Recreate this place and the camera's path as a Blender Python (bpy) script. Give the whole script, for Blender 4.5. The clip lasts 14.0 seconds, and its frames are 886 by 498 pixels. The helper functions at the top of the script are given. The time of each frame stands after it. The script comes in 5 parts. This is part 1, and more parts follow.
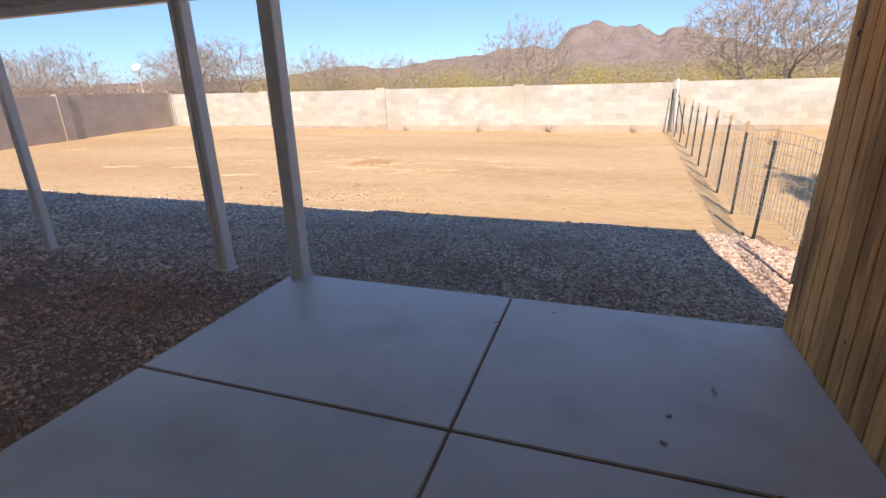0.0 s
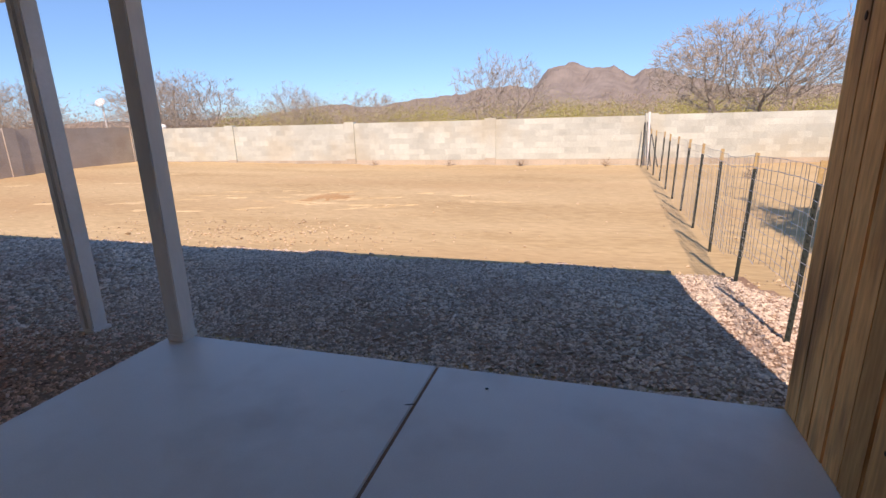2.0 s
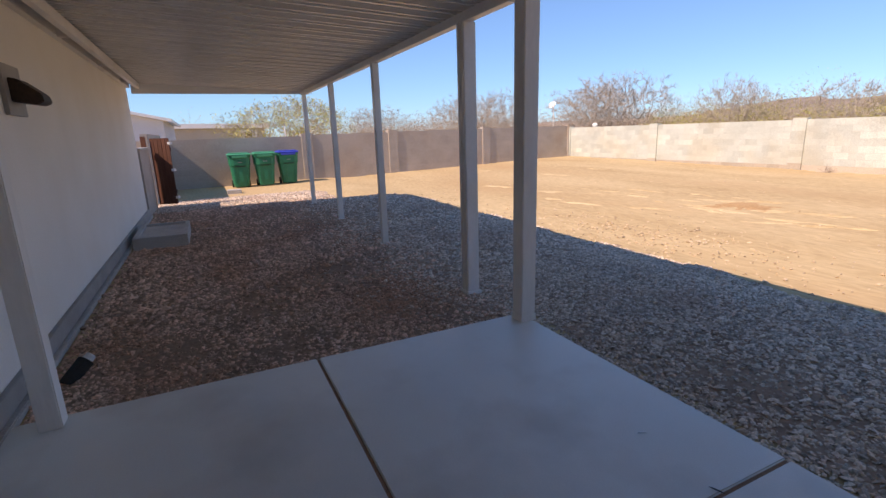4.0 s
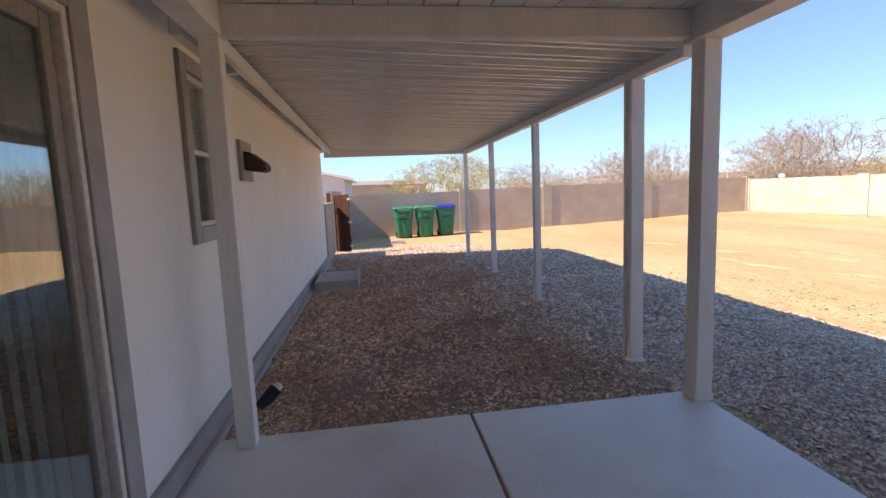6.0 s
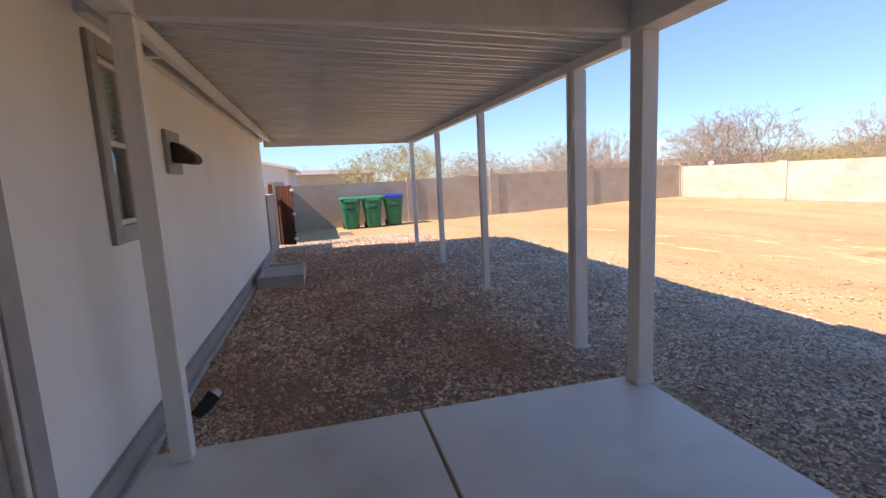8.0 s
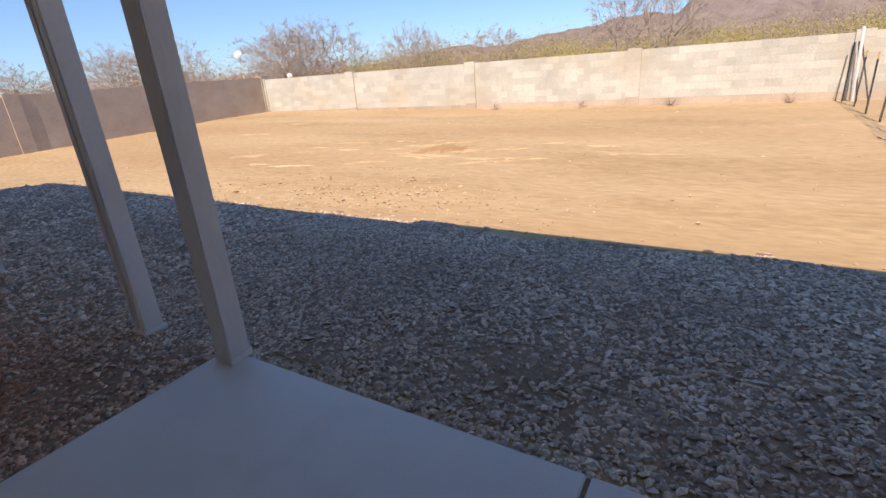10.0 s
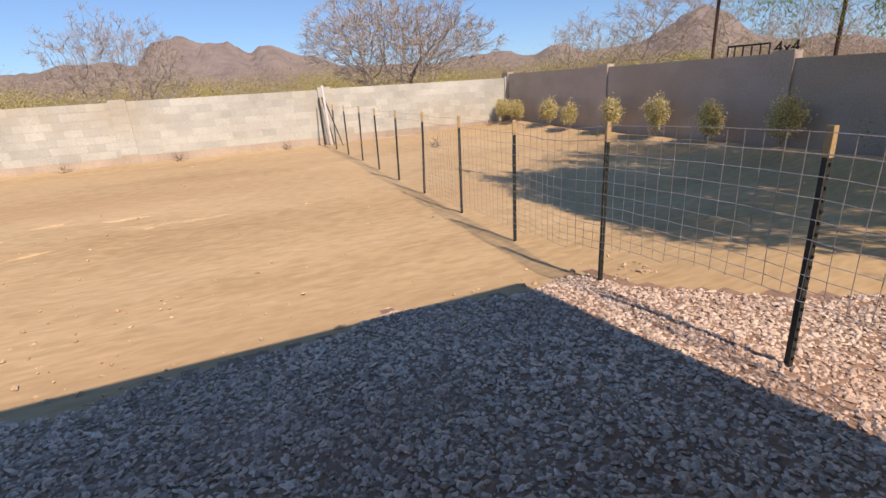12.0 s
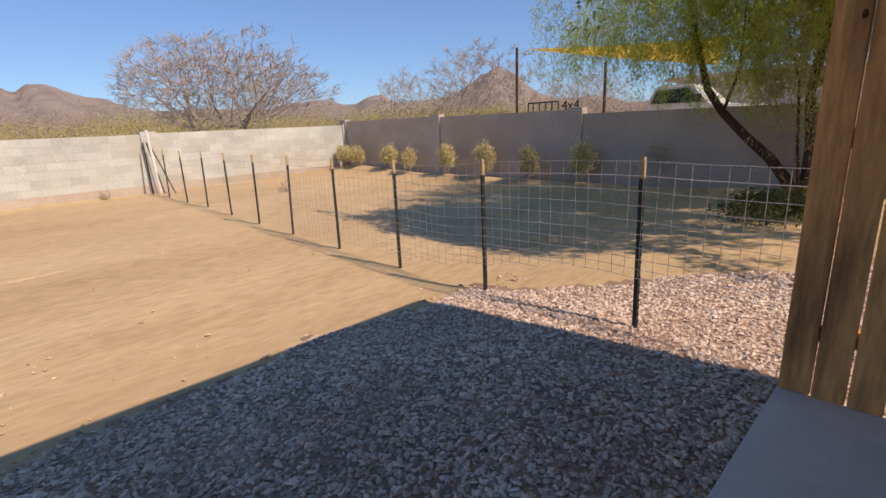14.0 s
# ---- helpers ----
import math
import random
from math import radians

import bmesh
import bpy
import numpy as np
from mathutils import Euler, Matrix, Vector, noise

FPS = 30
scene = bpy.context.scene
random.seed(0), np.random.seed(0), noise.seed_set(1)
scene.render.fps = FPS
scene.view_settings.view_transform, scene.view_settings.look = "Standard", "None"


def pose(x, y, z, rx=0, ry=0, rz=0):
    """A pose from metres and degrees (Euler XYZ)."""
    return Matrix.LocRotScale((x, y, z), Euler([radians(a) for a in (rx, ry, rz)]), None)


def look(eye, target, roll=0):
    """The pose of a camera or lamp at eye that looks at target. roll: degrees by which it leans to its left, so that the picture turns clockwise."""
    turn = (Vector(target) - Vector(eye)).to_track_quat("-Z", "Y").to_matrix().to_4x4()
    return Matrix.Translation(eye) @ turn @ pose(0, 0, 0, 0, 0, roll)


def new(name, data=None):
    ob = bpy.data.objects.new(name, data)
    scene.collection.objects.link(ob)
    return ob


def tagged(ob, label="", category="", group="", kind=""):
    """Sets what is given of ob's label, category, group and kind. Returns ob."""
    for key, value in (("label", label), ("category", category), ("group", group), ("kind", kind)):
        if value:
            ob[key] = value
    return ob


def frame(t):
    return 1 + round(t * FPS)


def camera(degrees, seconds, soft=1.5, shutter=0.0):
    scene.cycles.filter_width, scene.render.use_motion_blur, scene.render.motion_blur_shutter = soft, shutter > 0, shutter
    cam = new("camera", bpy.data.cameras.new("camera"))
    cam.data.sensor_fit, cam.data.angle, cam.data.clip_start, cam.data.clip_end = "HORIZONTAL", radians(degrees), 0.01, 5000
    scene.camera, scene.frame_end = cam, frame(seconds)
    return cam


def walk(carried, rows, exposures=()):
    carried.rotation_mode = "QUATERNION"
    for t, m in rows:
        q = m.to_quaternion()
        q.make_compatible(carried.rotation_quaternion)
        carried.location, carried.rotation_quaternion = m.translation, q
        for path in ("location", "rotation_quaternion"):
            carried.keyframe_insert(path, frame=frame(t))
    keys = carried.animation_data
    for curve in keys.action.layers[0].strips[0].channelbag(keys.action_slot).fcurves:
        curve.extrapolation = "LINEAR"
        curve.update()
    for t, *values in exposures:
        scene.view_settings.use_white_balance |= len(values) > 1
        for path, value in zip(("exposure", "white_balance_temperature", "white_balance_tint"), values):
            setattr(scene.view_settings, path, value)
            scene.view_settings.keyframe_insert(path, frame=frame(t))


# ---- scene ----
cam = camera(85.3, 14.0)
METRES, EYE, TILT, LEAN, TURN = 4.8, 1.5, 0.0, 0.0, 19.8
PATH = [
    (0, (0.281, -0.258, 1.611), (-0.335, 1.53, 0.961), -1.5),
    (0.5, (0.325, -0.047, 1.576), (-0.039, 1.817, 0.951), -0.6),
    (1, (0.296, 0.215, 1.509), (0.006, 2.108, 0.931), -0.7),
    (1.5, (0.272, 0.457, 1.462), (-0.106, 2.345, 0.922), -1.3),
    (2, (0.482, 0.645, 1.454), (-0.081, 2.495, 0.94), -1.5),
    (2.5, (0.637, 0.832, 1.451), (-0.152, 2.604, 0.963), -0.8),
    (3, (0.689, 1.004, 1.458), (-0.429, 2.595, 0.989), -0.7),
    (3.5, (0.661, 1.075, 1.447), (-0.832, 2.322, 0.982), -1.3),
    (4, (0.646, 1.092, 1.422), (-1.108, 1.93, 0.951), -1.9),
    (4.2, (0.686, 1.068, 1.442), (-1.134, 1.745, 0.965), -2.0),
    (6.5, (0.624, 1.025, 1.487), (-1.351, 1.266, 1.285), -2.4),
    (7, (0.627, 1.03, 1.523), (-1.352, 1.287, 1.389), -2.4),
    (9.3, (0.19, 1.394, 1.371), (-1.319, 2.527, 0.707), -4.0),
    (9.5, (0.104, 1.515, 1.355), (-1.284, 2.788, 0.681), -4.3),
    (10, (-0.042, 1.838, 1.393), (-1.034, 3.425, 0.688), -4.4),
    (10.5, (-0.182, 2.082, 1.459), (-0.717, 3.867, 0.734), -3.9),
    (11, (-0.344, 2.387, 1.421), (-0.425, 4.254, 0.707), -3.8),
    (11.5, (-0.459, 2.683, 1.428), (-0.107, 4.525, 0.734), -3.9),
    (12, (-0.611, 2.85, 1.44), (0.134, 4.589, 0.789), -3.5),
    (12.5, (-0.789, 2.907, 1.436), (0.225, 4.528, 0.85), -2.9),
    (13, (-0.941, 2.813, 1.433), (0.227, 4.348, 0.904), -2.6),
    (13.5, (-1.134, 2.717, 1.453), (0.131, 4.181, 0.947), -2.6),
    (14, (-1.348, 2.753, 1.442), (-0.009, 4.148, 0.933), -2.5),
]
walk(cam, [(t, look(eye, target, roll)) for t, eye, target, roll in PATH], exposures=((0.0, 1.4, 7800, 28), (1.5, 1.32, 7800, 28), (3.0, 1.1, 7800, 28), (4.2, 1.38, 8000, 28), (6.3, 1.8, 8600, 30), (7.2, 1.8, 8600, 30), (9.3, 1.38, 8200, 28), (11.0, 1.08, 8100, 28), (14.0, 0.92, 8100, 28)))

# ---- world, sun, exposure ----
SUN_EL, SUN_AZ = 46.0, 170.0        # degrees; azimuth clockwise from +y
world = bpy.data.worlds.new("sky")
scene.world = world
world.use_nodes = True
sky = world.node_tree.nodes.new("ShaderNodeTexSky")
sky.sky_type, sky.sun_disc = "NISHITA", False
sky.sun_elevation, sky.sun_rotation = radians(SUN_EL), radians(SUN_AZ)
sky.air_density, sky.dust_density, sky.ozone_density, sky.altitude = 1.0, 0.0, 3.5, 800
background = world.node_tree.nodes["Background"]
even = world.node_tree.nodes.new("ShaderNodeGamma")
even.inputs["Gamma"].default_value = 0.7
deep = world.node_tree.nodes.new("ShaderNodeMix")
deep.data_type, deep.blend_type = "RGBA", "MULTIPLY"
deep.inputs[0].default_value = 1.0
deep.inputs[7].default_value = (0.325, 0.585, 0.87, 1)
world.node_tree.links.new(sky.outputs[0], even.inputs["Color"])
world.node_tree.links.new(even.outputs[0], deep.inputs[6])
world.node_tree.links.new(deep.outputs[2], background.inputs[0])
background.inputs[1].default_value = 0.15
sun = new("sun", bpy.data.lights.new("sun", "SUN"))
sun.data.energy, sun.data.angle, sun.data.color = 2.25, radians(0.53), (1.0, 0.94, 0.84)
to_sun = Vector((math.sin(radians(SUN_AZ)) * math.cos(radians(SUN_EL)), math.cos(radians(SUN_AZ)) * math.cos(radians(SUN_EL)), math.sin(radians(SUN_EL))))
sun.matrix_world = look(to_sun * 60, (0, 0, 0))

rng = np.random.default_rng(7)


# ---- materials ----
def paint(name, dark, light, scale=6.0, rough=0.8, bump=0.2, fine=60.0, metal=0.0, stain=None, stain_scale=1.2, stain_amount=0.5, island=0.0, each=0.0, stretch=(1, 1, 1), spec=0.4, distance=0.01, glow_through=0.0, speck=0.45):
    """A surface that varies between two colours at two scales, with fine relief and optional stains."""
    m = bpy.data.materials.new(name)
    m.use_nodes = True
    n, ln = m.node_tree.nodes, m.node_tree.links
    b = n["Principled BSDF"]
    b.inputs["Roughness"].default_value = rough
    b.inputs["Metallic"].default_value = metal
    b.inputs["Specular IOR Level"].default_value = spec
    geo = n.new("ShaderNodeNewGeometry")
    mapping = n.new("ShaderNodeMapping")
    mapping.inputs["Scale"].default_value = stretch
    ln.new(geo.outputs["Position"], mapping.inputs[0])

    def noise_of(s, detail=4.0):
        t = n.new("ShaderNodeTexNoise")
        t.inputs["Scale"].default_value = s
        t.inputs["Detail"].default_value = detail
        ln.new(mapping.outputs[0], t.inputs["Vector"])
        return t

    def mix(fac, a, c):
        x = n.new("ShaderNodeMix")
        x.data_type = "RGBA"
        for value, socket in ((fac, x.inputs[0]), (a, x.inputs[6]), (c, x.inputs[7])):
            if isinstance(value, bpy.types.NodeSocket):
                ln.new(value, socket)
            else:
                socket.default_value = (*value, 1) if isinstance(value, tuple) else value
        return x.outputs[2]

    def ramp(value, lo, hi):
        r = n.new("ShaderNodeMapRange")
        r.inputs[1].default_value, r.inputs[2].default_value = lo, hi
        ln.new(value, r.inputs[0])
        return r.outputs[0]

    coarse, small = noise_of(scale), noise_of(fine, 3.0)
    colour = mix(ramp(coarse.outputs[0], 0.3, 0.7), dark, light)
    fine_tone = mix(ramp(small.outputs[0], 0.3, 0.75), tuple(0.7 * c for c in dark), tuple(min(1.0, 1.12 * c) for c in light))
    colour = mix(speck, colour, fine_tone)
    for amount, source in ((island, geo.outputs["Random Per Island"]), (each, None)):
        if amount:
            if source is None:
                info = n.new("ShaderNodeObjectInfo")
                source = info.outputs["Random"]
            shade = n.new("ShaderNodeHueSaturation")
            ln.new(ramp(source, 0, 1), shade.inputs["Fac"])
            shade.inputs["Fac"].default_value = 1
            r = n.new("ShaderNodeMapRange")
            r.inputs[3].default_value, r.inputs[4].default_value = 1 - amount, 1 + amount
            ln.new(source, r.inputs[0])
            ln.new(r.outputs[0], shade.inputs["Value"])
            ln.remove(shade.inputs["Fac"].links[0])
            ln.new(colour, shade.inputs["Color"])
            colour = shade.outputs[0]
    if stain:
        s = noise_of(stain_scale, 6.0)
        m2 = n.new("ShaderNodeMath")
        m2.operation = "MULTIPLY"
        m2.inputs[1].default_value = stain_amount
        ln.new(ramp(s.outputs[0], 0.5, 0.68), m2.inputs[0])
        colour = mix(m2.outputs[0], colour, stain)
    ln.new(colour, b.inputs["Base Color"])
    if bump:
        bn = n.new("ShaderNodeBump")
        bn.inputs["Strength"].default_value = bump
        bn.inputs["Distance"].default_value = distance
        ln.new(small.outputs[0], bn.inputs["Height"])
        ln.new(bn.outputs[0], b.inputs["Normal"])
    if glow_through:
        thin, mixer = n.new("ShaderNodeBsdfTranslucent"), n.new("ShaderNodeMixShader")
        mixer.inputs[0].default_value = glow_through
        ln.new(colour, thin.inputs[0])
        ln.new(b.outputs[0], mixer.inputs[1])
        ln.new(thin.outputs[0], mixer.inputs[2])
        ln.new(mixer.outputs[0], n["Material Output"].inputs[0])
    return m


DIRT = paint("desert_dirt", (0.45, 0.315, 0.165), (0.65, 0.5, 0.295), 0.4, 0.95, 0.3, 11.0, stain=(0.42, 0.26, 0.13), stain_scale=0.2, stain_amount=0.6, spec=0.05, distance=0.02, speck=0.35, stretch=(0.5, 1.5, 1))
GRAVEL = paint("gravel_stone", (0.52, 0.41, 0.325), (0.76, 0.64, 0.52), 1.2, 0.9, 0.3, 90.0, island=0.38, stain=(0.42, 0.23, 0.165), stain_scale=0.8, stain_amount=0.3, spec=0.1)
DUSTED_GRAVEL = paint("dusted_gravel_stone", (0.52, 0.32, 0.225), (0.84, 0.595, 0.46), 1.0, 0.95, 0.3, 70.0, island=0.42, stain=(0.48, 0.235, 0.135), stain_scale=0.7, stain_amount=0.55, spec=0.08)
GRAVEL_BED = paint("gravel_bed", (0.26, 0.16, 0.11), (0.42, 0.29, 0.205), 2.0, 0.95, 0.6, 30.0, spec=0.1)
CONCRETE = paint("slab_concrete", (0.655, 0.645, 0.595), (0.765, 0.755, 0.7), 1.1, 0.4, 0.08, 120.0, stain=(0.5, 0.465, 0.41), stain_scale=1.5, stain_amount=0.55, spec=0.45, speck=0.12)
OLD_CONCRETE = paint("old_concrete", (0.4, 0.38, 0.35), (0.6, 0.57, 0.53), 3.0, 0.85, 0.3, 80.0)
JOINT_DIRT = paint("joint_dirt", (0.24, 0.13, 0.075), (0.36, 0.21, 0.13), 9.0, 0.95, 0.3, 80.0)
BLOCK = paint("whitish_block", (0.42, 0.435, 0.385), (0.6, 0.635, 0.565), 1.2, 0.92, 0.4, 45.0, each=0.11, island=0.11, stain=(0.5, 0.42, 0.28), stain_scale=0.8, stain_amount=0.35, spec=0.15)
MORTAR = paint("block_mortar", (0.43, 0.42, 0.37), (0.58, 0.57, 0.5), 1.5, 0.95, 0.3, 60.0, spec=0.1)
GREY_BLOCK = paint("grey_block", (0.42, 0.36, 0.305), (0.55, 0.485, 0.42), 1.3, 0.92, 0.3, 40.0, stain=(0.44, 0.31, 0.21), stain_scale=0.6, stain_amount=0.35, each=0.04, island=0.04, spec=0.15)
STUCCO = paint("stucco", (0.85, 0.81, 0.74), (0.9, 0.87, 0.81), 1.5, 0.85, 0.25, 70.0, spec=0.2, speck=0.12)
TRIM_GREY = paint("grey_trim_paint", (0.32, 0.3, 0.28), (0.42, 0.4, 0.37), 4.0, 0.6, 0.12, 60.0, speck=0.12)
WHITE_WOOD = paint("white_painted_wood", (0.8, 0.77, 0.71), (0.89, 0.86, 0.81), 3.0, 0.6, 0.15, 40.0, stain=(0.5, 0.45, 0.37), stain_scale=3.0, stain_amount=0.35, stretch=(1, 1, 0.25), speck=0.12)
ALUMINIUM = paint("painted_aluminium", (0.8, 0.78, 0.74), (0.88, 0.86, 0.83), 2.0, 0.3, 0.05, 40.0, stain=(0.55, 0.5, 0.42), stain_scale=1.6, stain_amount=0.3, speck=0.12)
COVER_PAINT = paint("glossy_cover_enamel", (0.8, 0.77, 0.71), (0.88, 0.85, 0.8), 1.5, 0.08, 0.0, 30.0, stain=(0.6, 0.54, 0.46), stain_scale=1.2, stain_amount=0.35, speck=0.12, spec=1.0)
CEDAR = paint("cedar_plank", (0.62, 0.26, 0.09), (0.92, 0.5, 0.19), 9.0, 0.85, 0.35, 45.0, each=0.25, stain=(0.26, 0.13, 0.065), stain_scale=8.0, stain_amount=0.8, stretch=(1, 1, 0.13), spec=0.15)
GREYED_CEDAR = paint("greyed_cedar", (0.34, 0.19, 0.12), (0.6, 0.38, 0.25), 7.0, 0.9, 0.4, 45.0, stain=(0.16, 0.08, 0.05), stain_scale=5.0, stain_amount=0.8, stretch=(1, 1, 0.1), spec=0.1)
DARK_STEEL = paint("dark_green_steel", (0.018, 0.024, 0.021), (0.035, 0.045, 0.04), 12.0, 0.5, 0.1, 80.0)
POST_TIP = paint("yellow_post_tip", (0.42, 0.29, 0.13), (0.55, 0.4, 0.2), 10.0, 0.6, 0.1, 80.0)
WIRE = paint("galvanised_wire", (0.45, 0.45, 0.43), (0.62, 0.61, 0.58), 20.0, 0.4, 0.0, 80.0, metal=0.6)
# distance haze put into the rock colour: pale tones kept close together
MOUNTAIN = paint("hazed_mountain_rock", (0.22, 0.185, 0.16), (0.29, 0.25, 0.22), 0.004, 1.0, 0.0, 0.03, stain=(0.33, 0.285, 0.24), stain_scale=0.006, stain_amount=0.5, spec=0.0)
BARK = paint("grey_bark", (0.3, 0.26, 0.215), (0.48, 0.425, 0.36), 6.0, 0.9, 0.3, 50.0, spec=0.1)
ROOFING = paint("roof_shingle", (0.25, 0.22, 0.2), (0.34, 0.31, 0.28), 3.0, 0.9, 0.3, 40.0)


# ---- builders ----
def link_mesh(name, bm, material):
    me = bpy.data.meshes.new(name)
    bm.to_mesh(me)
    bm.free()
    me.materials.append(material)
    return new(name, me)


def part(name, bm, material, parent, label=""):
    ob = link_mesh(name, bm, material)
    ob.parent = parent
    ob.matrix_parent_inverse = parent.matrix_world.inverted() if parent.type != "EMPTY" else Matrix.Translation(-parent.location)
    if label:
        tagged(ob, label)
    return ob


def thing(name, label, category, at=(0, 0, 0), group="", kind=""):
    ob = new(name)
    ob.location = at
    ob.empty_display_size = 0.1
    return tagged(ob, label, category, group, kind)


def box(x0, x1, y0, y1, z0, z1, bevel=0.0, bm=None):
    own = bm is None
    if own:
        bm = bmesh.new()
    r = bmesh.ops.create_cube(bm, size=1.0)
    for v in r["verts"]:
        v.co = Vector(((x0 + x1) / 2 + v.co.x * (x1 - x0), (y0 + y1) / 2 + v.co.y * (y1 - y0), (z0 + z1) / 2 + v.co.z * (z1 - z0)))
    if bevel:
        edges = {e for v in r["verts"] for e in v.link_edges}
        bmesh.ops.bevel(bm, geom=list(edges), offset=bevel, segments=2, affect="EDGES")
    return bm


def rod(a, b, r0, r1=None, sides=8, bm=None):
    """A round bar from a to b."""
    bm = bm or bmesh.new()
    a, b = Vector(a), Vector(b)
    r1 = r0 if r1 is None else r1
    m = Matrix.Translation((a + b) / 2) @ (b - a).to_track_quat("Z", "Y").to_matrix().to_4x4()
    bmesh.ops.create_cone(bm, cap_ends=True, segments=sides, radius1=r0, radius2=r1, depth=(b - a).length, matrix=m)
    return bm


def raw(name, verts, faces, material, parent=None):
    me = bpy.data.meshes.new(name)
    me.from_pydata(verts, [], faces)
    me.materials.append(material)
    ob = new(name, me)
    if parent:
        ob.parent = parent
        ob.matrix_parent_inverse = Matrix.Translation(-parent.location)
    return ob


def step(a, b, v):
    t = np.clip((v - a) / (b - a), 0, 1)
    return t * t * (3 - 2 * t)


def ground_z(x, y):
    """Height of the yard: level by the house, a shallow swale, then rising to the corners."""
    x, y = np.asarray(x, float), np.asarray(y, float)
    z = -0.035 - 0.10 * step(4.6, 6.4, y)
    z = z - 0.14 * step(-10.5, -15.0, x) * (1 - step(2.0, 9.0, y))
    z = z + 0.17 * step(-4.0, -19.0, x) * step(7.0, 17.0, y)
    z = z + 0.13 * step(4.0, 8.6, x) * step(14.0, 18.0, y)
    z = z + 0.05 * step(2.1, 3.2, x) * (1 - step(5.0, 7.0, y)) - 0.02 * step(3.0, 7.0, x)
    z = z + 0.16 * np.exp(-((x - 8.45) / 0.35) ** 2) * step(4.0, 6.0, y) * (1 - step(17.0, 19.0, y))
    return z + 0.012 * np.sin(1.7 * x + 0.6 * y) * np.sin(1.3 * y - 0.4 * x) * step(5.5, 8.0, y)


# ---- ground ----
def build_ground():
    xs = np.concatenate([[-3000, -1200, -500, -200, -90, -45, -28], np.arange(-20, 11, 0.22), [14, 20, 30, 50, 90, 200, 500, 1200, 3000]])
    ys = np.concatenate([[-3000, -800, -200, -60, -20, -9], np.arange(-6, 20, 0.22), [23, 28, 36, 50, 80, 150, 400, 1000, 3000]])
    gx, gy = np.meshgrid(xs, ys, indexing="ij")
    gz = ground_z(gx, gy)
    inside = (gx > -19.5) & (gx < 9.5) & (gy > 6.2) & (gy < 19)
    gz = gz + np.where(inside, rng.normal(0, 0.008, gx.shape), 0)
    gz = np.where((gx > -2.3) & (gx < 1.5) & (gy < 3.15) & (gy > -6), -0.12, gz)
    nx, ny = gx.shape
    idx = np.arange(nx * ny).reshape(nx, ny)
    faces = np.stack([idx[:-1, :-1], idx[1:, :-1], idx[1:, 1:], idx[:-1, 1:]], -1).reshape(-1, 4)
    ob = raw("ground", np.stack([gx, gy, gz], -1).reshape(-1, 3).tolist(), faces.tolist(), DIRT)
    for p in ob.data.polygons:
        p.use_smooth = True
    tagged(ob, "bare tan desert dirt yard with faint tyre and rake marks", "ground", kind="structure")


build_ground()

# ---- patio slab: four panels with open joints ----
SLAB = (-2.36, 1.53, -0.06, 3.19)
JX, JY = -0.345, 1.585
slab = thing("pavement", "smooth grey concrete patio slab with brown control joints", "patio slab", (0, 0, 0), kind="structure")
for x0, x1 in ((SLAB[0], JX - 0.009), (JX + 0.009, SLAB[1])):
    for y0, y1 in ((SLAB[2], JY - 0.009), (JY + 0.009, SLAB[3])):
        part("slab_panel", box(x0, x1, y0, y1, -0.11, 0.0, 0.006), CONCRETE, slab)
part("joint_bed", box(SLAB[0] + 0.01, SLAB[1] - 0.01, SLAB[2] + 0.01, SLAB[3] - 0.01, -0.1, -0.008), JOINT_DIRT, slab, "brown dirt packed in the control joints")

# ---- house ----
WY = -0.07
house = thing("house", "low cream stucco house with grey trim boards", "house", (-3.5, -3, 0))
DOOR = (-1.40, 0.62, 0.05, 2.2)
H = 2.72


def wall_y(x0, x1, z0, z1):
    return part("wall", box(x0, x1, WY - 0.16, WY, z0, z1), STUCCO, house)


WIN = (-2.98, -2.55, 1.31, 2.26)
wall_y(-10.4, WIN[0], 0, H)
wall_y(WIN[0], WIN[1], 0, WIN[2])
wall_y(WIN[0], WIN[1], WIN[3], H)
wall_y(WIN[1], DOOR[0], 0, H)
wall_y(DOOR[0], DOOR[1], DOOR[3], H)
wall_y(DOOR[1], 3.4, 0, H)
part("wall", box(-10.4, -10.24, -7, WY - 0.16, -0.2, H), STUCCO, house)
part("wall", box(3.24, 3.4, -7, WY - 0.16, -0.2, H), STUCCO, house)
part("wall", box(-10.24, 3.24, -7, -6.84, -0.2, H), STUCCO, house)
part("roof", box(-10.7, 3.7, -7.3, WY + 0.06, H, H + 0.14, 0.02), ROOFING, house)
part("skirting", box(-10.41, DOOR[0] - 0.12, WY, WY + 0.035, -0.02, 0.13, 0.004), TRIM_GREY, house, "grey painted base board")
part("foundation", box(-10.42, DOOR[0] - 0.12, WY + 0.035, WY + 0.075, -0.1, 0.01, 0.006), OLD_CONCRETE, house)


